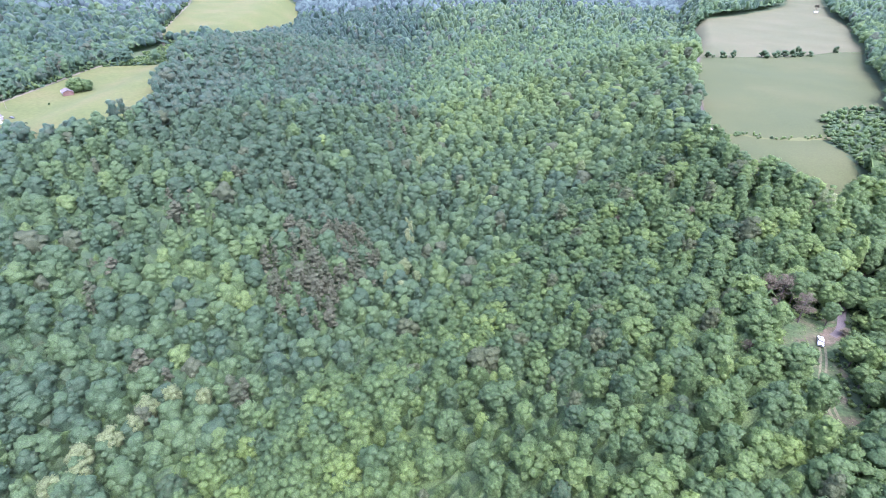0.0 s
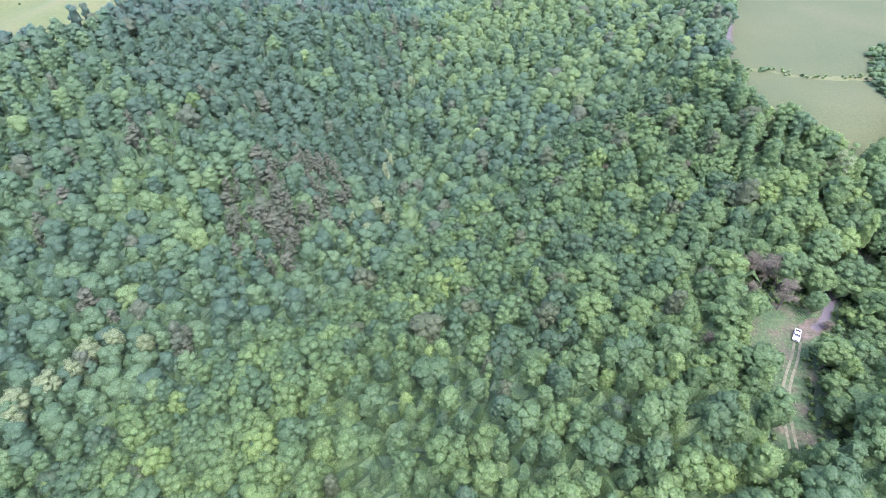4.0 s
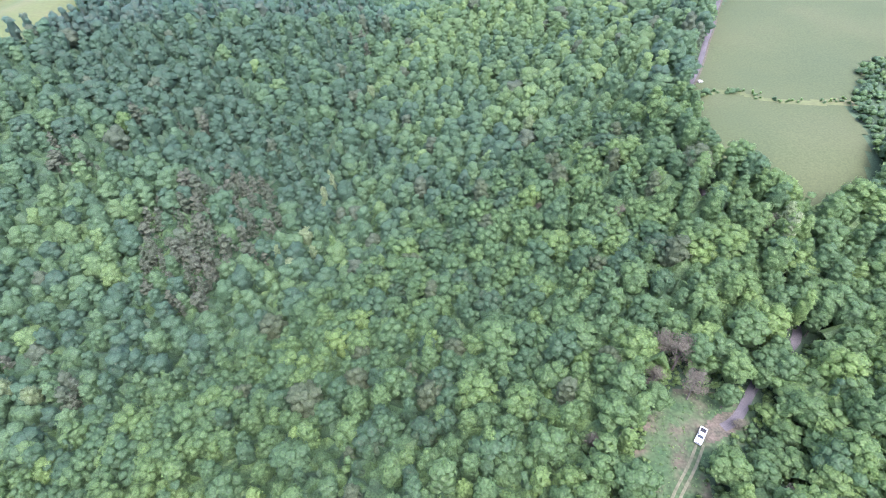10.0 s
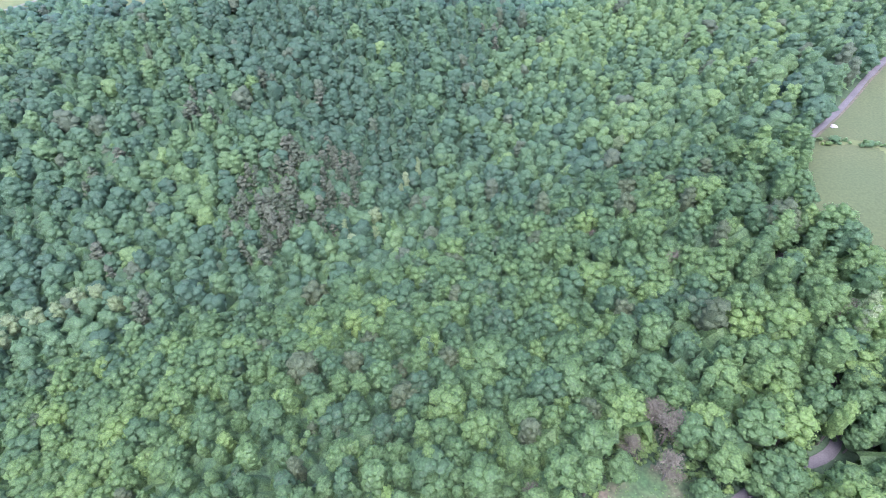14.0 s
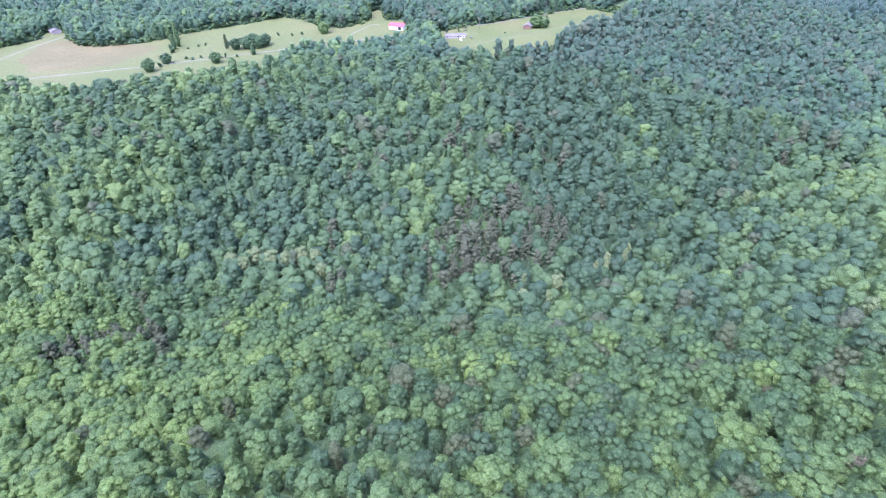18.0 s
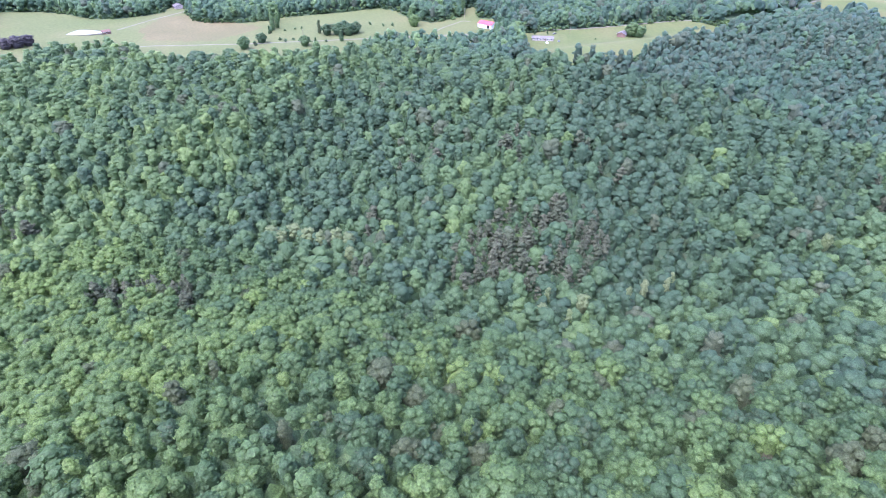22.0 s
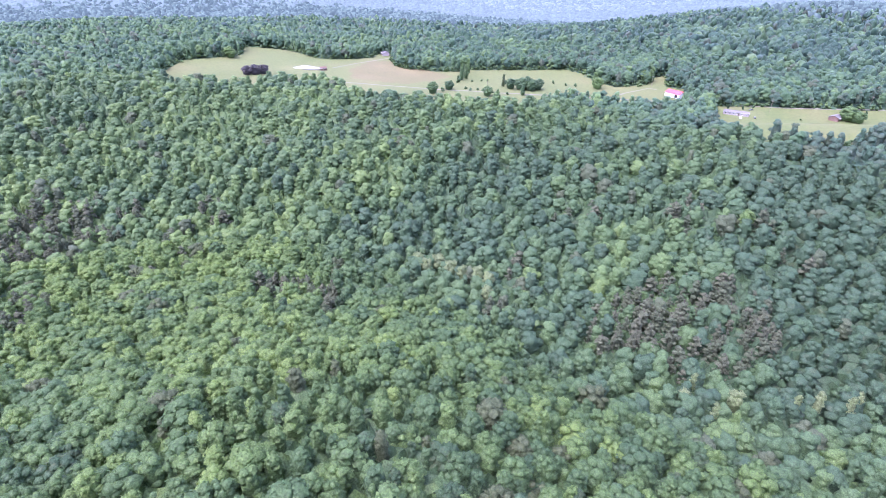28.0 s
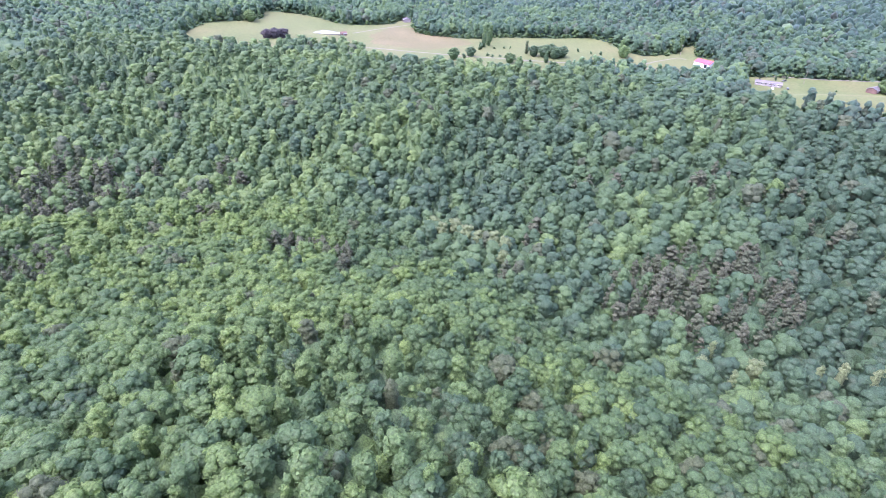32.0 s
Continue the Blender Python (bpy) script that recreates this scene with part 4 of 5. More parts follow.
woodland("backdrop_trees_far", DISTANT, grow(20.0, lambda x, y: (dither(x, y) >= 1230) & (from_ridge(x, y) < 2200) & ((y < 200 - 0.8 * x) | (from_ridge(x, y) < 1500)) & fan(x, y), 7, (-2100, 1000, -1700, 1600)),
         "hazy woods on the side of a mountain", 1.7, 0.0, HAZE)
woodland("woodland_behind", FAR, grow(9.3, lambda x, y: ~seen_side(x, y) & (from_ridge(x, y) < 260), 5, (-250, 500, -320, 420)), "woods behind the ridge")


def part(name, mesh, mat, parent, label=""):
    """Links a mesh, or a bmesh, as one part under a thing or a part."""
    if isinstance(mesh, bmesh.types.BMesh):
        me = bpy.data.meshes.new(name)
        mesh.to_mesh(me)
        mesh.free()
        mesh = me
    if mat and not mesh.materials:
        mesh.materials.append(mat)
    ob = new(name, mesh)
    ob.parent = parent
    return tagged(ob, label)


def single_tree(name, seed, kind, leaf, label, category="tree", group="", n=20, sprays=540):
    rng = np.random.default_rng(seed)
    pile, wood = Pile(), Pile()
    crown(pile, rng, kind, n, sprays, 0.34, 4, 0.92)
    top = {"round": 12, "tall": 17, "spire": 19}[kind]
    stick(wood, (0, 0, -1.5), (0.2, -0.1, top), 0.36, 0.1, 7)
    for i in range(6):
        a = i * 1.05 + rng.uniform(0, 0.5)
        z = rng.uniform(6.5, 10)
        reach = 2.6 if kind == "round" else 1.4
        stick(wood, (0.02 * z / 2, 0, z), (reach * np.cos(a), reach * np.sin(a), z + rng.uniform(1.5, 3.5)), 0.14, 0.05, 4)
    base = tagged(new(name), label, category, group)
    v, f, _, _, _ = wood.done()
    part("trunk", mesh_of("trunk", v, f, [BARK]), None, base)
    v, f, _, t, w = pile.done()
    part("crown", mesh_of("crown", v, f, [leaf], fleck=t, normals=w), None, base)
    return base


def set_tint(ob, value):
    for o in ob.children:
        o["tint"] = float(value)


def put(model, x, y, wide, tall, tint, turn, lift=0.0):
    ob = copy_thing(model, pose(x, y, height(x, y) + lift, 0, 0, turn))
    ob.scale = (wide, wide, tall)
    set_tint(ob, tint)
    return ob


def discard(ob):
    for o in (*ob.children_recursive, ob):
        bpy.data.objects.remove(o)


MODELS = [single_tree("tree", 500 + i, k, LEAVES_ONE,
                      "tall narrow broadleaf tree with a light green crown" if k == "tall" else "broad round-crowned broadleaf tree in full green leaf",
                      group="trees on the near ridge") for i, k in enumerate(KINDS)]
tree_pick = picks(SINGLE[0], SINGLE[1], SINGLE[4])
rng_s = np.random.default_rng(11)
for x, y, wide, tall, tint, k in zip(*SINGLE, tree_pick):
    put(MODELS[k], x, y, wide, tall, tint, rng_s.uniform(0, 360))

for x, y, wide, tall, tint, k in CLEARING_TREES:
    put(MODELS[k], x, y, wide, tall, tint, rng_s.uniform(0, 360))

# trees that overhang the lane
for n, (x, y) in enumerate(spaced([(178, 214), (176, 235), (158, 268), (157, 295), (158, 306)], 4.5)):
    put(MODELS[n % 8], x + (2.2, -2.4)[n % 2], y, 0.95, 0.85, 0.45 + 0.07 * (n % 5), rng_s.uniform(0, 360))

# dead trees
DEAD_MODELS, PINE_MODELS = [], []
for i in range(3):
    wood, twigs = bare_tree(700 + i)
    base = tagged(new("dead_tree"), "dead brown tree with bare twiggy branches", "dead tree", "dead trees in the woods")
    part("trunk", mesh_of("trunk", wood[0], wood[1], [BARK]), None, base)
    tagged(part("branchwork", mesh_of("branchwork", twigs[0], twigs[1], [TWIG_ONE]), None, base), "fine bare twigs and brown needles", kind="stuff")
    DEAD_MODELS.append(base)
for i in range(4):
    PINE_MODELS.append(single_tree("dead_pine", 720 + i, "spire", BROWN_ONE, "dead pine with a thin grey-brown crown", "dead tree", "stand of dead pines", 16, 300))
ex, ey = lattice(5.4, -220, -20, -190, 320, 77)
rng_d = np.random.default_rng(78)
thick = (rng_d.uniform(0, 1, len(ex)) < 0.62 * dead_share(ex, ey)) & (dead_share(ex, ey) > 0.3)
DEAD.extend((x, y, rng_d.uniform(0.75, 1.1), rng_d.uniform(0.85, 1.05)) for x, y in zip(ex[thick], ey[thick]))
for n, (x, y, wide, tall) in enumerate(DEAD):
    put(PINE_MODELS[n % 4], x, y, wide * (1.3, 1.1)[n % 2], tall * 0.97, rng_s.uniform(0.0, 0.75), rng_s.uniform(0, 360))
for n, (x, y, wide, tall) in enumerate(DEAD_SPOTS + ((177, 236, 1.1, 0.9), (127, 249, 0.9, 0.95), (96, 262, 0.8, 0.9), (151, 161, 0.55, 0.22), (-375, 541, 1.2, 0.8), (-394, 548, 1.2, 0.9), (565, 912, 1.1, 0.7))):
    put(DEAD_MODELS[n % 3], x, y, wide, tall, rng_s.uniform(0.3, 0.9), rng_s.uniform(0, 360))

# pale flowering trees and bright yellow-green ones
PALE_MODELS = [single_tree("pale_tree", 800 + i, k, PALE_ONE, "pale whitish-green flowering tree among darker woods", group="pale trees") for i, k in enumerate(("round", "tall"))]
for x, y, wide, tall, tint, k in ((-21, 308, 0.8, 1.1, 0.6, 1), (-20, 321, 0.8, 1.1, 0.5, 1), (-17, 296, 0.7, 1.05, 0.3, 1), (-20, 272, 0.95, 0.95, 0.35, 0), (-12, 262, 0.8, 0.9, 0.1, 0), (-20, 250, 0.9, 0.95, 0.5, 0),
                                  (-30, 258, 0.8, 0.9, 0.1, 1), (-23, 326, 0.7, 1.05, 0.4, 1), (-118, 161, 1.1, 1, 0.35, 0), (-111, 168, 1, 1, 0.3, 0), (-97, 167, 0.9, 1, 0.3, 0), (-125, 145, 1.2, 1, 0.35, 0),
                                  (-132, 137, 1.2, 1, 0.4, 0), (-135, 124, 1.1, 1, 0.3, 0), (-128, 130, 1, 1, 0.4, 0), (-119, 152, 0.9, 1, 0.3, 0), (179, 229, 0.85, 1.1, 0.7, 1), (180, 236, 0.8, 1, 0.3, 1),
                                  (-20, 421, 0.8, 1, 0.2, 0), (90, 330, 0.8, 1, 0.1, 0)):
    put(PALE_MODELS[k], x, y, wide, tall, tint, rng_s.uniform(0, 360), 1.5)
for x, y, wide, tall, k in ((84, 98, 1.2, 1, 0), (146, 302, 1.35, 1.15, 0), (127, 285, 1.1, 1.05, 1), (117, 131, 0.9, 0.85, 2), (-2, 263, 0.9, 1.05, 2), (22, 183, 0.9, 1.05, 2), (-134, 317, 1.1, 1.1, 0), (59, 185, 0.85, 1.05, 2), (110, 458, 1.3, 1.1, 0), (29, 240, 0.8, 1, 2), (82, 146, 0.85, 1.1, 2), (20, 180, 0.8, 1, 1), (16, 172, 0.9, 1, 2)):
    put(MODELS[k], x, y, wide, tall, 0.76, rng_s.uniform(0, 360), 1.5)


# ---- undergrowth and hedges ----
def undergrowth(name, mask, step, seed, box, wide, tall, label, shade=0.6, kinds=None):
    x, y = lattice(step, *box, seed)
    keep = mask(x, y)
    x, y = x[keep], y[keep]
    rng = np.random.default_rng(seed)
    w, h = wide * rng.uniform(0.6, 1.3, len(x)), tall * rng.uniform(0.6, 1.4, len(x))
    plant(name, kinds or BUSHES, x, y, w, h, np.clip(rng.normal(shade, 0.16, len(x)), 0, 1), rng.integers(0, 5, len(x)), [LEAVES, BARK], label, "undergrowth")


def low_bush(seed, n=7, sprays=150, size=0.7):
    """A bush about as wide as it is high, at a tree's measure."""
    rng = np.random.default_rng(seed)
    pile = Pile()
    centres, radii = [], []
    v0, f0 = ICO[0]
    for _ in range(n):
        u = way(rng, 0.0)
        centres.append(u * (3.2, 3.2, 11) * rng.uniform(0.5, 1.0) + (0, 0, 2))
        radii.append(rng.uniform(1.3, 2.1))
        pile.add(v0 * radii[-1] * (1, 1, 1.9) * (1 + rng.uniform(-0.2, 0.2, (12, 1))) * 0.9 + centres[-1], f0)
    leaf_sprays(pile, rng, centres, radii, sprays, size, heart=np.zeros(3))
    return pile.done()


BUSHES = [low_bush(900 + i, 3, 50) for i in range(5)]
SAPLINGS = [tree_mesh(920 + i, ("round", "tall")[i % 2], 5, 48, 0.6, 0) for i in range(5)]
YOUNG = [tree_mesh(930 + i, ("round", "tall")[i % 2], 10, 210, 0.44, 0) for i in range(5)]


def on_lane(x, y):
    return off_line(x, y, ROADS["lane"][0]) < 2.6


def round_clearing(x, y):
    edge = off_line(x, y, CLEARED + CLEARED[:1])
    hole = inside(CLEARED, x, y)
    return ((~hole & (edge < 34)) | (hole & (edge < 1.4))) & ~on_lane(x, y) & (off_line(x, y, [(120, 100), (125.5, 126), (132.5, 142), (140, 156)]) > 2.2)


undergrowth("undergrowth", round_clearing, 2.9, 21, (85, 215, 70, 225), 0.4, 0.19, "green undergrowth and saplings round the clearing", 0.8)
undergrowth("field_edge_bushes", lambda x, y: np.min([np.where(inside(p, x, y), 99, off_line(x, y, p + p[:1])) for p in (FIELD_WEST, FIELD_HOUSES, FIELD_NORTH)], axis=0) < 6, 4.6, 29,
            (-660, -180, -210, 1000), 0.75, 0.42, "bushy edge of the woods round the far fields", 0.4)
undergrowth("weed_tufts", lambda x, y: inside(CLEARED, x, y) & (off_line(x, y, [(120, 100), (125.5, 126), (132.5, 142), (140, 156)]) > 1.7) & (off_line(x, y, [(140, 154), (141, 160)]) > 3.2)
            & ~on_lane(x, y) & (ripple(x, y, 4.0, 0.8) > -0.35), 1.5, 28, (118, 162, 112, 178), 0.11, 0.03, "tufts of weeds and brambles in the clearing")
undergrowth("saplings", lambda x, y: ~inside(CLEARED, x, y) & (off_line(x, y, CLEARED + CLEARED[:1]) > 4.5) & (off_line(x, y, CLEARED + CLEARED[:1]) < 60) & (off_line(x, y, ROADS["lane"][0]) > 5.5) & wooded(x, y)
            & ~inside(FIELD_EAST, x, y), 5.0, 27, (85, 230, 75, 260), 0.92, 0.47, "young leafy trees filling the gaps round the clearing", 0.75, YOUNG)
undergrowth("thicket", lambda x, y: (x > 143) & (x < 205) & (y > 100) & (y < 185) & wooded(x, y) & ~inside(CLEARED, x, y) & (off_line(x, y, CLEARED + CLEARED[:1]) > 4) & (off_line(x, y, ROADS["lane"][0]) > 5), 4.6, 30,
            (140, 206, 100, 186), 1.0, 0.5, "leafy thicket of young trees beside the lane", 0.85, YOUNG)
undergrowth("lower_trees", lambda x, y: (from_ridge(x, y) < 165) & seen_side(x, y) & wooded(x, y) & (off_line(x, y, CLEARED + CLEARED[:1]) > 14) & (off_line(x, y, ROADS["lane"][0]) > 12), 9.6, 31,
            (-250, 330, -200, 340), 0.75, 0.66, "lower trees in the gaps between the tall ones", 0.5, SAPLINGS)
undergrowth("field_scrub", lambda x, y: (off_line(x, y, [(169, 329), (180, 333), (189, 333), (207, 327), (240, 331)]) < 2.0 + 1.5 * ripple(x, y, 5.0, 0.7)),
            3.6, 22, (165, 370, 270, 440), 0.4, 0.21, "overgrown brushy strip across the pasture")
undergrowth("scrub", lambda x, y: inside(SCRUB, x, y) & (ripple(x, y, 9.0, 0.4) > -0.45), 5.4, 26, (225, 340, 275, 400), 0.8, 0.42, "bushy scrub spreading into the pasture", 0.5)
undergrowth("hedge_grass", lambda x, y: off_line(x, y, [(262, 577), (291, 578), (322, 581), (348, 587), (377, 594), (418, 615), (446, 619)]) < 1.6, 2.6, 25, (255, 450, 570, 625), 0.24, 0.07, "rough grass along the row of bushes", 0.35)
undergrowth("lane_verge", lambda x, y: (off_line(x, y, ROADS["lane"][0]) > 2.8) & (off_line(x, y, ROADS["lane"][0]) < 14) & ~inside(CLEARED, x, y) & ~inside(FIELD_EAST, x, y), 3.0, 23,
            (140, 215, 155, 340), 0.42, 0.2, "leafy verge along the lane")
undergrowth("rough_meadow", lambda x, y: off_line(x, y, [(-335, 603), (-330, 640), (-325, 680)]) < 16 + 5 * ripple(x, y, 9.0, 0.2), 5.0, 24, (-360, -280, 580, 700), 0.75, 0.3,
            "bright green thicket between two meadows")

BUSH_MODELS = []
for i in range(3):
    v, f, _, t, w = low_bush(940 + i)
    base = tagged(new("bush"), "dark green bush standing in the open field", "bush", "bushes in the fields")
    stem = Pile()
    stick(stem, (0, 0, -1), (0.1, 0, 6), 0.3, 0.15, 5)
    sv, sf, _, _, _ = stem.done()
    part("stem", mesh_of("stem", sv, sf, [BARK]), None, base)
    part("foliage", mesh_of("foliage", v, f, [LEAVES_ONE], fleck=t, normals=w), None, base)
    BUSH_MODELS.append(base)
for x, y, w, h, tint in ((265, 577, 0.7, 0.34, 0.12), (270, 575, 0.4, 0.2, 0.12), (280, 576, 0.7, 0.36, 0.12), (291, 578, 0.6, 0.4, 0.12), (322, 581, 1.2, 0.4, 0.12), (337, 583, 0.9, 0.36, 0.12), (348, 587, 0.9, 0.38, 0.12),
                         (358, 588, 0.8, 0.42, 0.12), (366, 595, 0.7, 0.5, 0.12), (367, 589, 0.6, 0.3, 0.12), (377, 593, 0.6, 0.3, 0.12), (418, 615, 0.6, 0.4, 0.12), (174, 331, 0.9, 0.18, 0.3), (184, 333, 0.8, 0.16, 0.35),
                         (236, 312, 0.8, 0.22, 0.2), (238, 322, 1, 0.25, 0.3), (246, 340, 1.2, 0.34, 0.1), (232, 290, 1.1, 0.3, 0.75), (236, 284, 1.2, 0.3, 0.8), (256, 362, 1, 0.24, 0.3), (270, 376, 1.1, 0.3, 0.2),
                         (-424, 148, 0.5, 0.2, 0.08), (-418, 152, 0.6, 0.18, 0.08), (-420, 160, 0.5, 0.16, 0.08), (-460, 154, 0.4, 0.15, 0.08), (-464, 165, 0.4, 0.16, 0.08), (-464, 171, 0.4, 0.2, 0.08), (-407, 181, 0.4, 0.3, 0.08),
                         (-403, 191, 0.5, 0.2, 0.08), (-458, 244, 0.5, 0.24, 0.08), (-448, 256, 0.5, 0.2, 0.08), (-444, 266, 0.5, 0.25, 0.08), (-365, 397, 0.35, 0.3, 0.08), (-362, 409, 0.35, 0.32, 0.08), (-368, 421, 0.3, 0.2, 0.08),
                         (-345, 510, 0.4, 0.35, 0.08), (-329, 445, 0.3, 0.12, 0.08), (-448, 335, 0.9, 0.22, 0.5), (-446, 322, 1, 0.2, 0.4), (-462, 138, 0.7, 0.4, 0.1), (-453, 139, 0.7, 0.42, 0.15), (-411, 124, 0.6, 0.3, 0.1)):
    put(BUSH_MODELS[int(x + y) % 3], x, y, (1.25 if y > 560 else 0.85) * w, (1.75 if y > 560 else 1.45) * h, tint + 0.08, rng_s.uniform(0, 360))
FIELD_TREES = ((-474, 147, 0.8, 0.9, 0.45, 2), (-466, 142, 0.8, 0.8, 0.4, 4), (-502, 142, 0.8, 0.85, 0.5, 2), (-505, 149, 0.8, 0.95, 0.5, 4), (-419, 130, 1, 0.6, 0.2, 0), (-400, 114, 1.1, 0.7, 0.35, 1), (-438, 188, 0.6, 0.75, 0.05, 2),
               (-430, 195, 1.1, 0.7, 0.15, 0), (-426, 206, 1.3, 0.75, 0.2, 1), (-422, 216, 1.2, 0.7, 0.25, 3), (-428, 224, 1.1, 0.7, 0.15, 5), (-432, 212, 1.2, 0.75, 0.15, 1), (-394, 170, 1, 0.6, 0.4, 5), (-402, 206, 0.7, 0.6, 0.3, 2),
               (-447, 287, 0.9, 0.85, 0.6, 4), (-436, 288, 1.2, 0.75, 0.75, 0), (-461, 344, 1.1, 0.85, 0.6, 1), (-464, 352, 1, 0.9, 0.5, 4), (-330, 486, 1.5, 0.8, 0.6, 3), (-323, 490, 1.2, 0.65, 0.5, 0), (-347, 711, 1.2, 0.8, 0.15, 0),
               (-360, 697, 1.1, 0.75, 0.2, 0), (-512, -140, 1.4, 0.8, 0.7, 1), (-381, 392, 1.2, 0.6, 0.35, 1), (-376, 380, 1.1, 0.6, 0.3, 3))
for x, y, w, h, tint, k in FIELD_TREES:
    tagged(put(MODELS[k], x, y, 1.3 * w, 1.35 * h, tint, rng_s.uniform(0, 360), -7.0 * h), "broadleaf tree standing alone at a field's edge", group="trees in the fields")
PURPLE_MODELS = [single_tree("purple_tree", 850, "round", PURPLE_ONE, "dense dark purplish tree at a field's edge", group="purplish trees")]
for x, y, w, h in ((-448, -87, 1.7, 0.95), (-454, -80, 1.5, 0.9), (-444, -95, 1.5, 0.86), (-401, 468, 1.3, 0.85), (-397, 482, 1.3, 0.8), (-396, 498, 1.2, 0.85), (-399, 531, 1.5, 0.8)):
    put(PURPLE_MODELS[0], x, y, w, h, rng_s.uniform(0.1, 0.6), rng_s.uniform(0, 360), -6.2 * h)
for model in (*MODELS, *DEAD_MODELS, *PINE_MODELS, *PALE_MODELS, *BUSH_MODELS, *PURPLE_MODELS):
    discard(model)


# ---- buildings ----
def box(bm, lo, hi, bevel=0.0):
    m = Matrix.Translation([(a + b) / 2 for a, b in zip(lo, hi)]) @ Matrix.Diagonal([b - a for a, b in zip(lo, hi)] + [1])
    made = bmesh.ops.create_cube(bm, size=1, matrix=m)
    if bevel:
        edges = {e for v in made["verts"] for e in v.link_edges}
        bmesh.ops.bevel(bm, geom=list(edges), offset=bevel, segments=2, affect="EDGES")
    return bm


def block(lo, hi, bevel=0.0):
    return box(bmesh.new(), lo, hi, bevel)


def prism(profile, y0, y1):
    """A profile of (x, z) corners drawn out along y."""
    bm = bmesh.new()
    a, b = [bm.verts.new((x, y0, z)) for x, z in profile], [bm.verts.new((x, y1, z)) for x, z in profile]
    bm.faces.new(a)
    bm.faces.new(b[::-1])
    for i in range(len(profile)):
        j = (i + 1) % len(profile)
        bm.faces.new((a[j], a[i], b[i], b[j]))
    bmesh.ops.recalc_face_normals(bm, faces=bm.faces)
    return bm


def stand(name, x, y, turn, label, category, group=""):
    return tagged(new(name), label, category, group), pose(x, y, height(x, y) + 0.33, 0, 0, turn)


def window(parent, x, y, z, w, h, out_):
    """A framed pane on a wall that faces out_ along x (1 or -1), or along y (2 or -2)."""
    def flat(a, b, c0, c1, deep0, deep1):
        lo, hi = sorted((deep0 * np.sign(out_), deep1 * np.sign(out_)))
        if abs(out_) == 1:
            return block((x + lo, y + a, z + c0), (x + hi, y + b, z + c1))
        return block((x + a, y + lo, z + c0), (x + b, y + hi, z + c1))
    frame_ = part("window", flat(-w / 2 - 0.08, w / 2 + 0.08, -0.08, h + 0.08, 0.0, 0.05), WHITE_METAL, parent)
    part("pane", flat(-w / 2, w / 2, 0, h, 0.05, 0.065), GLASS, frame_)
    part("sill", flat(-w / 2 - 0.14, w / 2 + 0.14, -0.16, -0.08, 0.0, 0.12), WHITE_METAL, frame_)


def gabled(name, x, y, turn, length, width, eaves, rise, wall, roof, label, category, windows=4, door=True, big_door=False):
    """A house or barn with its ridge along its own y."""
    base, at = stand(name, x, y, turn, label, category)
    h, l = width / 2, length / 2
    part("wall", prism([(-h, -0.6), (h, -0.6), (h, eaves), (0, eaves + rise), (-h, eaves)], -l, l), wall, base)
    for s in (-1, 1):
        sl = rise / h
        o = h + 0.45
        part("roof_panel", prism([(0, eaves + rise + 0.05), (s * o, eaves - 0.45 * sl + 0.05), (s * o, eaves - 0.45 * sl + 0.2), (0, eaves + rise + 0.22)], -l - 0.4, l + 0.4), roof, base)
        part("gutter", block((s * o - 0.07, -l - 0.4, eaves - 0.45 * sl - 0.06), (s * o + 0.07, l + 0.4, eaves - 0.45 * sl + 0.05)), WHITE_METAL, base)
    part("ridge_cap", block((-0.18, -l - 0.42, eaves + rise + 0.19), (0.18, l + 0.42, eaves + rise + 0.26)), roof, base)
    for k in range(windows):
        wy = -l + (k + 0.6) * length / (windows + 0.3)
        for s in (-1, 1):
            window(base, s * h, wy, 1.0, 1.1, 1.1, s)
    if door:
        d = part("door", block((h, -0.5 + length * 0.12, 0.1), (h + 0.06, 0.45 + length * 0.12, 2.1)), BRICK_WALL, base)
        part("door_handle", block((h + 0.06, 0.25 + length * 0.12, 1.0), (h + 0.12, 0.37 + length * 0.12, 1.06)), CHROME, d)
        part("step", block((h, -0.8 + length * 0.12, -0.35), (h + 1.2, 0.8 + length * 0.12, 0.08)), GRAVEL, base)
    if big_door:
        # A dark panel on the wall paints the shaded inside of the barn.
        part("doorway", block((h, l - 5.4, 0.0), (h + 0.04, l - 2.0, 3.2)), DARK, base)
        part("sliding_door", block((h + 0.05, l - 8.6, 0.0), (h + 0.13, l - 5.3, 3.3)), WHITE_METAL, base)
        part("door_rail", block((h + 0.02, l - 8.8, 3.32), (h + 0.16, l - 1.8, 3.44)), CHROME, base)
    base.matrix_world = at
    return base


gabled("barn", -408, 361, -55, 17, 11, 3.6, 2.4, WHITE_METAL, RED_METAL, "white metal barn with a bright red roof", "barn", 0, False, True)
gabled("mobile_home", -345, 396, -26, 21, 6.5, 2.7, 1.0, SIDING, ROOF_GREY, "long pale single-storey home with a grey roof", "house", 6)
gabled("farmhouse", -334, 478, 40, 11, 8, 2.9, 1.6, BRICK_WALL, ROOF_GREY, "small brown-red house beneath a big tree", "house", 3)
gabled("cottage", -402, 542, 20, 9, 7, 3.0, 1.8, SIDING, ROOF_GREY, "pale grey cottage half hidden by trees", "house", 2)
gabled("farm_building", -616, 32, -70, 24, 9, 3.0, 1.6, SIDING, ROOF_GREY, "long low farm building at the field's far edge", "farm building", 4, True)
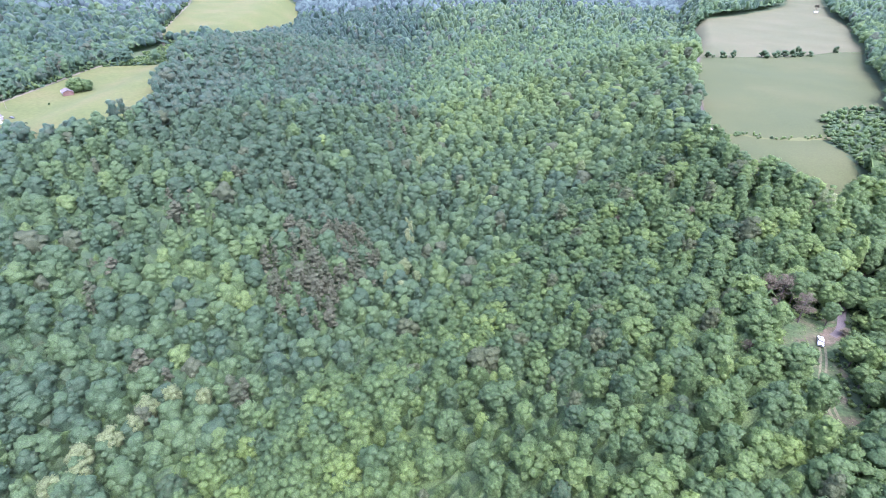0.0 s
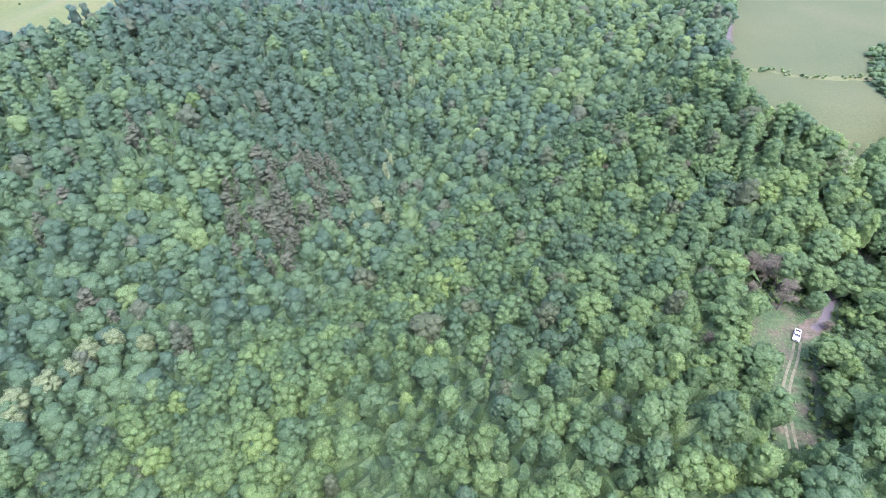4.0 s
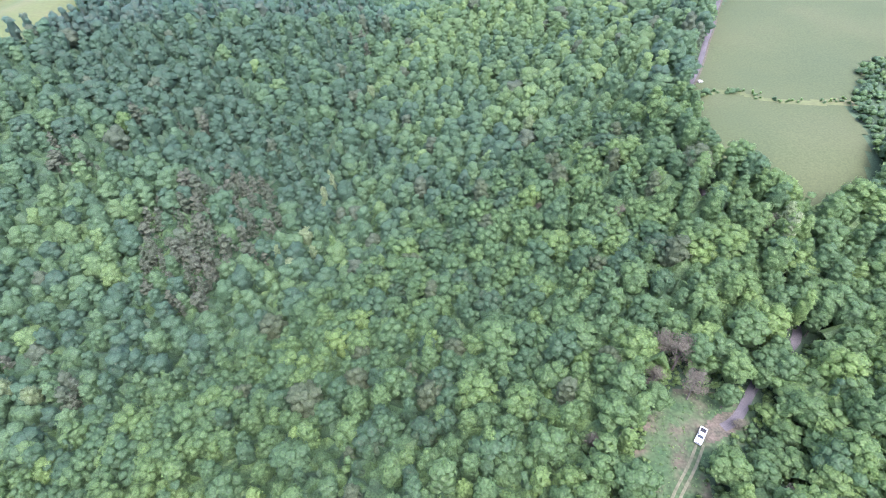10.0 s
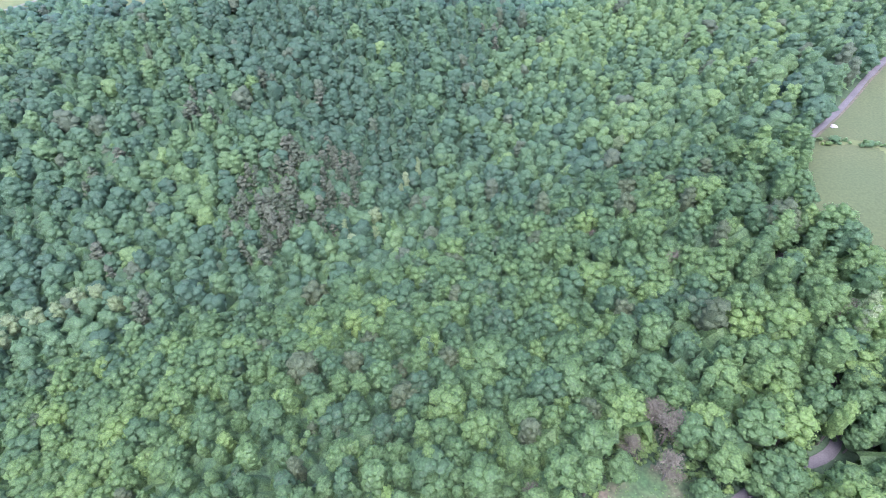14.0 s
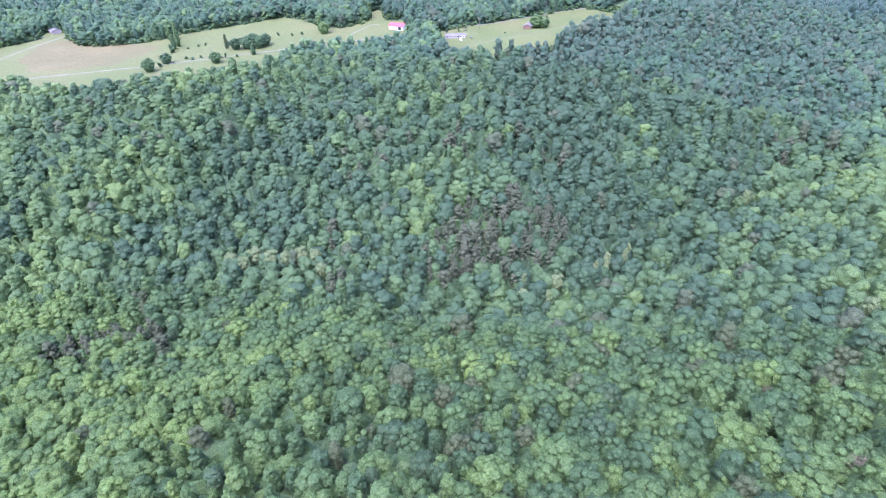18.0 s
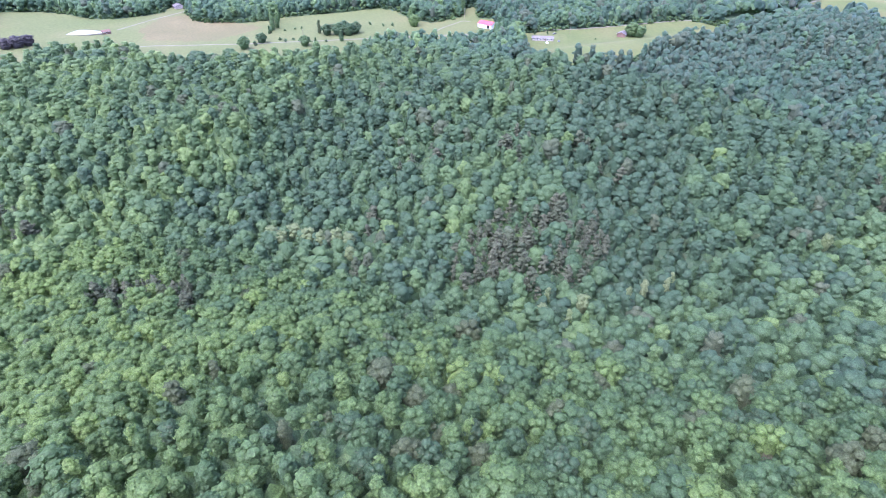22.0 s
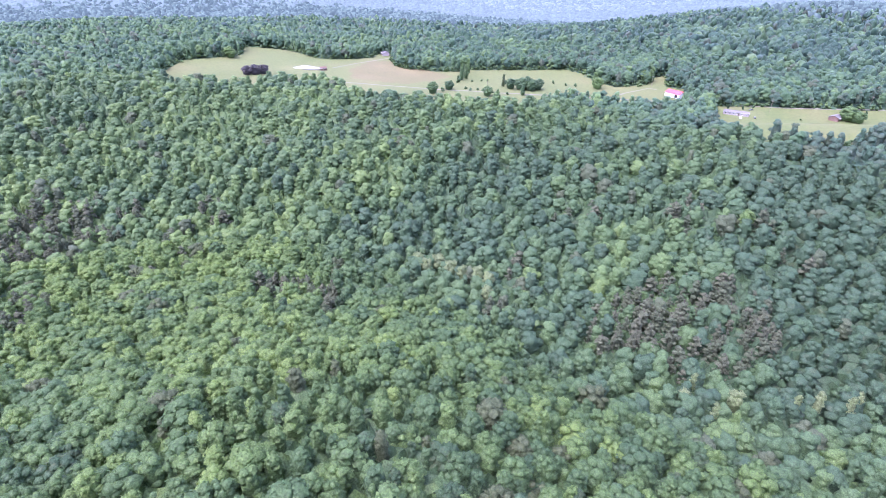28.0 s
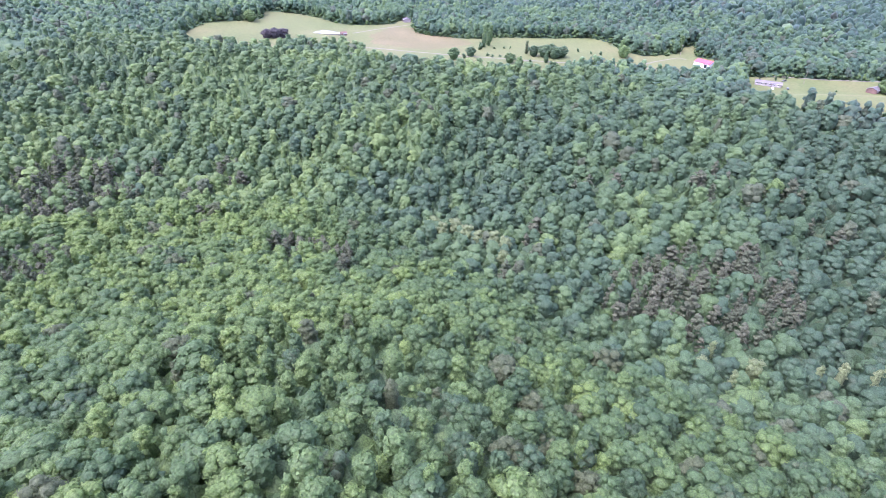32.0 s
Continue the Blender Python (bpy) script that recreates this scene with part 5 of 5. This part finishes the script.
gabled("pond_shed", -492, -22, 30, 7, 5, 2.4, 1.3, BRICK_WALL, BRICK_WALL, "small red-brown shed beside the pond", "shed", 1)


def pole(x, y, tall):
    base, at = stand("utility_pole", x, y, 20, "weathered wooden utility pole beside the road", "utility pole", "utility poles")
    p = Pile()
    stick(p, (0, 0, -0.8), (0, 0, tall), 0.17, 0.11, 8)
    v, f, _, _, _ = p.done()
    part("pole", mesh_of("pole", v, f, [WOOD_POLE]), None, base)
    part("crossarm", block((-1.2, -0.06, tall - 0.8), (1.2, 0.06, tall - 0.65)), WOOD_POLE, base)
    for k in (-1.05, -0.5, 0.5, 1.05):
        part("insulator", block((k - 0.05, -0.05, tall - 0.65), (k + 0.05, 0.05, tall - 0.48), 0.02), WHITE_METAL, base)
    base.matrix_world = at


for x, y in ((-354, 430), (-447, 348), (-372, 530), (-414, 170), (-375, 640)):
    pole(x, y, 11)

# pond
ang = np.linspace(0, 2 * np.pi, 49)[:-1]
wob = 1 + 0.08 * np.sin(3 * ang + 1) + 0.05 * np.sin(5 * ang)
for pname, mat, k, lift, label in (("pond_bank", PALE_ROAD, 1.16, 0.45, "bare pale bank round the pond"), ("water", WATER, 1.0, 0.6, "still farm pond, painted pale for the white sky it mirrors")):
    px, py = 24 * k * wob * np.cos(ang), 10 * k * wob * np.sin(ang)
    c, s_ = np.cos(radians(68)), np.sin(radians(68))
    ring = np.stack([-500 + px * c - py * s_, -50 + px * s_ + py * c, np.full(48, height(-500, -50) + lift)], -1)
    v = np.concatenate([ring, ring - (0, 0, 1.2), [ring.mean(0)]])
    f = [(i, (i + 1) % 48, 96) for i in range(48)] + [(i, 48 + i, (i + 1) % 48) for i in range(48)] + [((i + 1) % 48, 48 + i, 48 + (i + 1) % 48) for i in range(48)]
    tagged(new(pname, mesh_of(pname, v, np.array(f), [mat], smooth_shade=False)), label, "pond", kind="structure")


# a small heap of pale stones where the brushy strip meets the lane
heap, heap_at = stand("stone_heap", 173, 345, 0, "small heap of pale stones beside the lane", "stones")
rng_h = np.random.default_rng(31)
for _ in range(14):
    bm = bmesh.new()
    r = rng_h.uniform(0.25, 0.55)
    bmesh.ops.create_icosphere(bm, subdivisions=1, radius=r)
    for v in bm.verts:
        v.co = Vector((v.co.x * 1.2, v.co.y, v.co.z * 0.7)) * rng_h.uniform(0.85, 1.15)
    a, d = rng_h.uniform(0, 6.3), rng_h.uniform(0, 1.4)
    bmesh.ops.translate(bm, verts=bm.verts, vec=(d * np.cos(a), d * np.sin(a), 0.2 + 0.35 * (1.4 - d)))
    part("stone", bm, PALE_STONE, heap)
heap.matrix_world = heap_at


# ---- cars by the mobile home and the pickup ----
def wheel(parent, x, y, r=0.39, w=0.27):
    def ring(r0, r1, wid, seg=24):
        bm = bmesh.new()
        m = Matrix.Translation((x, y, r)) @ Matrix.Rotation(radians(90), 4, "Y")
        bmesh.ops.create_cone(bm, cap_ends=True, segments=seg, radius1=r0, radius2=r1, depth=wid, matrix=m)
        return bm
    hub = part("wheel", ring(0.1, 0.1, w + 0.02), CHROME, parent)
    part("tyre", ring(r, r, w), RUBBER, hub)
    part("rim", ring(r * 0.62, r * 0.62, w + 0.014), CHROME, hub)


def small_car(x, y, turn, paint, label):
    base, at = stand("car", x, y, turn, label, "car", "cars in the yard")
    hull = prism([(-2.1, 0.3), (-2.15, 0.7), (-1.1, 0.9), (-0.5, 1.4), (0.9, 1.42), (1.6, 0.98), (2.15, 0.9), (2.15, 0.3)], -0.85, 0.85)
    bmesh.ops.transform(hull, matrix=Matrix.Rotation(radians(90), 4, "Z"), verts=hull.verts)
    bmesh.ops.bevel(hull, geom=hull.edges[:], offset=0.06, segments=2, affect="EDGES")
    part("body", hull, paint, base)
    for s in (-1, 1):
        part("side_window", block((s * 0.845 - 0.02, -0.55, 0.95), (s * 0.845 + 0.02, 0.9, 1.3)), GLASS, base)
        for yy in (-1.35, 1.35):
            wheel(base, s * 0.76, yy, 0.32, 0.2)
    base.matrix_world = at


small_car(-360, 416, 15, DARK_PAINT, "dark car parked on the yard's far side")
small_car(-334, 408, 70, DARK_PAINT, "dark car parked beside the mobile home")
small_car(-333, 395, 80, WHITE_PAINT, "white car parked in front of the mobile home")


def trailer(x, y, turn):
    base, at = stand("trailer", x, y, turn, "small white box trailer standing in the pasture", "trailer")
    part("body", block((-1.2, -2.6, 0.6), (1.2, 2.6, 2.7), 0.12), WHITE_METAL, base)
    part("hitch", block((-0.1, -3.8, 0.5), (0.1, -2.6, 0.62)), CHROME, base)
    part("door", block((-0.5, 2.6, 0.7), (0.5, 2.65, 2.5)), SIDING, base)
    for side_ in (-1, 1):
        wheel(base, side_ * 1.1, 0.3, 0.36, 0.22)
    base.matrix_world = at


trailer(559, 901, 60)


def pickup(x, y, turn):
    """A pickup that faces its own -y."""
    base, at = stand("pickup_truck", x, y, turn, "white single-cab pickup truck with a black open bed", "pickup truck")
    w = 0.98
    side = [(-2.75, 0.48), (-2.8, 0.78), (-2.7, 1.0), (-1.25, 1.12), (0.65, 1.12), (0.65, 0.42), (-2.6, 0.42)]
    hull = prism([(a, b) for a, b in side], -w, w)
    bmesh.ops.transform(hull, matrix=Matrix.Rotation(radians(90), 4, "Z"), verts=hull.verts)
    bmesh.ops.bevel(hull, geom=hull.edges[:], offset=0.07, segments=2, affect="EDGES")
    part("body", hull, WHITE_PAINT, base)
    cab = bmesh.new()
    lo = [cab.verts.new(p) for p in ((-0.93, -1.3, 1.1), (0.93, -1.3, 1.1), (0.93, 0.68, 1.1), (-0.93, 0.68, 1.1))]
    hi = [cab.verts.new(p) for p in ((-0.72, -0.55, 1.78), (0.72, -0.55, 1.78), (0.74, 0.55, 1.78), (-0.74, 0.55, 1.78))]
    cab.faces.new(lo[::-1])
    cab.faces.new(hi)
    for i in range(4):
        cab.faces.new((lo[i], lo[(i + 1) % 4], hi[(i + 1) % 4], hi[i]))
    bmesh.ops.bevel(cab, geom=cab.edges[:], offset=0.06, segments=2, affect="EDGES")
    part("cab", cab, WHITE_PAINT, base)

    def pane(name, pts, nudge):
        bm = bmesh.new()
        a = [bm.verts.new(Vector(p) + Vector(nudge)) for p in pts]
        b = [bm.verts.new(Vector(p) - Vector(nudge)) for p in pts]
        bm.faces.new(a)
        bm.faces.new(b[::-1])
        for i in range(4):
            j = (i + 1) % 4
            bm.faces.new((a[i], b[i], b[j], a[j]))
        bmesh.ops.recalc_face_normals(bm, faces=bm.faces)
        part(name, bm, GLASS, base)

    pane("windscreen", ((-0.84, -1.22, 1.17), (0.84, -1.22, 1.17), (0.68, -0.63, 1.71), (-0.68, -0.63, 1.71)), (0, -0.02, 0.018))
    pane("rear_window", ((-0.74, 0.66, 1.25), (0.74, 0.66, 1.25), (0.66, 0.57, 1.68), (-0.66, 0.57, 1.68)), (0, 0.02, 0.004))
    for s in (-1, 1):
        pane("side_window", ((s * 0.91, -1.0, 1.18), (s * 0.91, 0.5, 1.18), (s * 0.765, 0.42, 1.7), (s * 0.765, -0.5, 1.7)), (s * 0.02, 0, 0.005))
        part("bed_side", block((s * 0.86 - 0.1, 0.72, 0.5), (s * 0.86 + 0.1, 2.78, 1.14), 0.04), WHITE_PAINT, base)
        part("headlight", block((s * 0.72 - 0.16, -2.83, 0.72), (s * 0.72 + 0.16, -2.7, 0.92), 0.03), LAMP_GLASS, base)
        part("tail_light", block((s * 0.88 - 0.07, 2.74, 0.72), (s * 0.88 + 0.07, 2.82, 1.02), 0.02), RED_LENS, base)
        part("mirror", block((s * 1.06 - 0.1, -0.95, 1.16), (s * 1.06 + 0.1, -0.83, 1.36), 0.03), BLACK_PLASTIC, base)
        part("door_handle", block((s * 0.985 - 0.02, 0.3, 0.95), (s * 0.985 + 0.02, 0.48, 0.99)), BLACK_PLASTIC, base)
        for yy in (-1.8, 1.75):
            wheel(base, s * 0.86, yy)
    part("bed_floor", block((-0.8, 0.68, 0.56), (0.8, 2.74, 0.64)), BLACK_PLASTIC, base)
    part("bed_liner", block((-0.77, 0.7, 0.62), (0.77, 0.76, 1.12)), BLACK_PLASTIC, base)
    part("tailgate", block((-0.86, 2.72, 0.55), (0.86, 2.8, 1.12), 0.03), WHITE_PAINT, base)
    part("front_bumper", block((-0.98, -2.95, 0.42), (0.98, -2.74, 0.64), 0.05), CHROME, base)
    part("rear_bumper", block((-0.95, 2.78, 0.42), (0.95, 2.95, 0.6), 0.04), CHROME, base)
    part("grille", block((-0.54, -2.84, 0.7), (0.54, -2.72, 0.93), 0.02), BLACK_PLASTIC, base)
    part("chassis", block((-0.5, -2.4, 0.28), (0.5, 2.5, 0.46)), BLACK_PLASTIC, base)
    base.matrix_world = at


pickup(140.3, 157.0, -30)
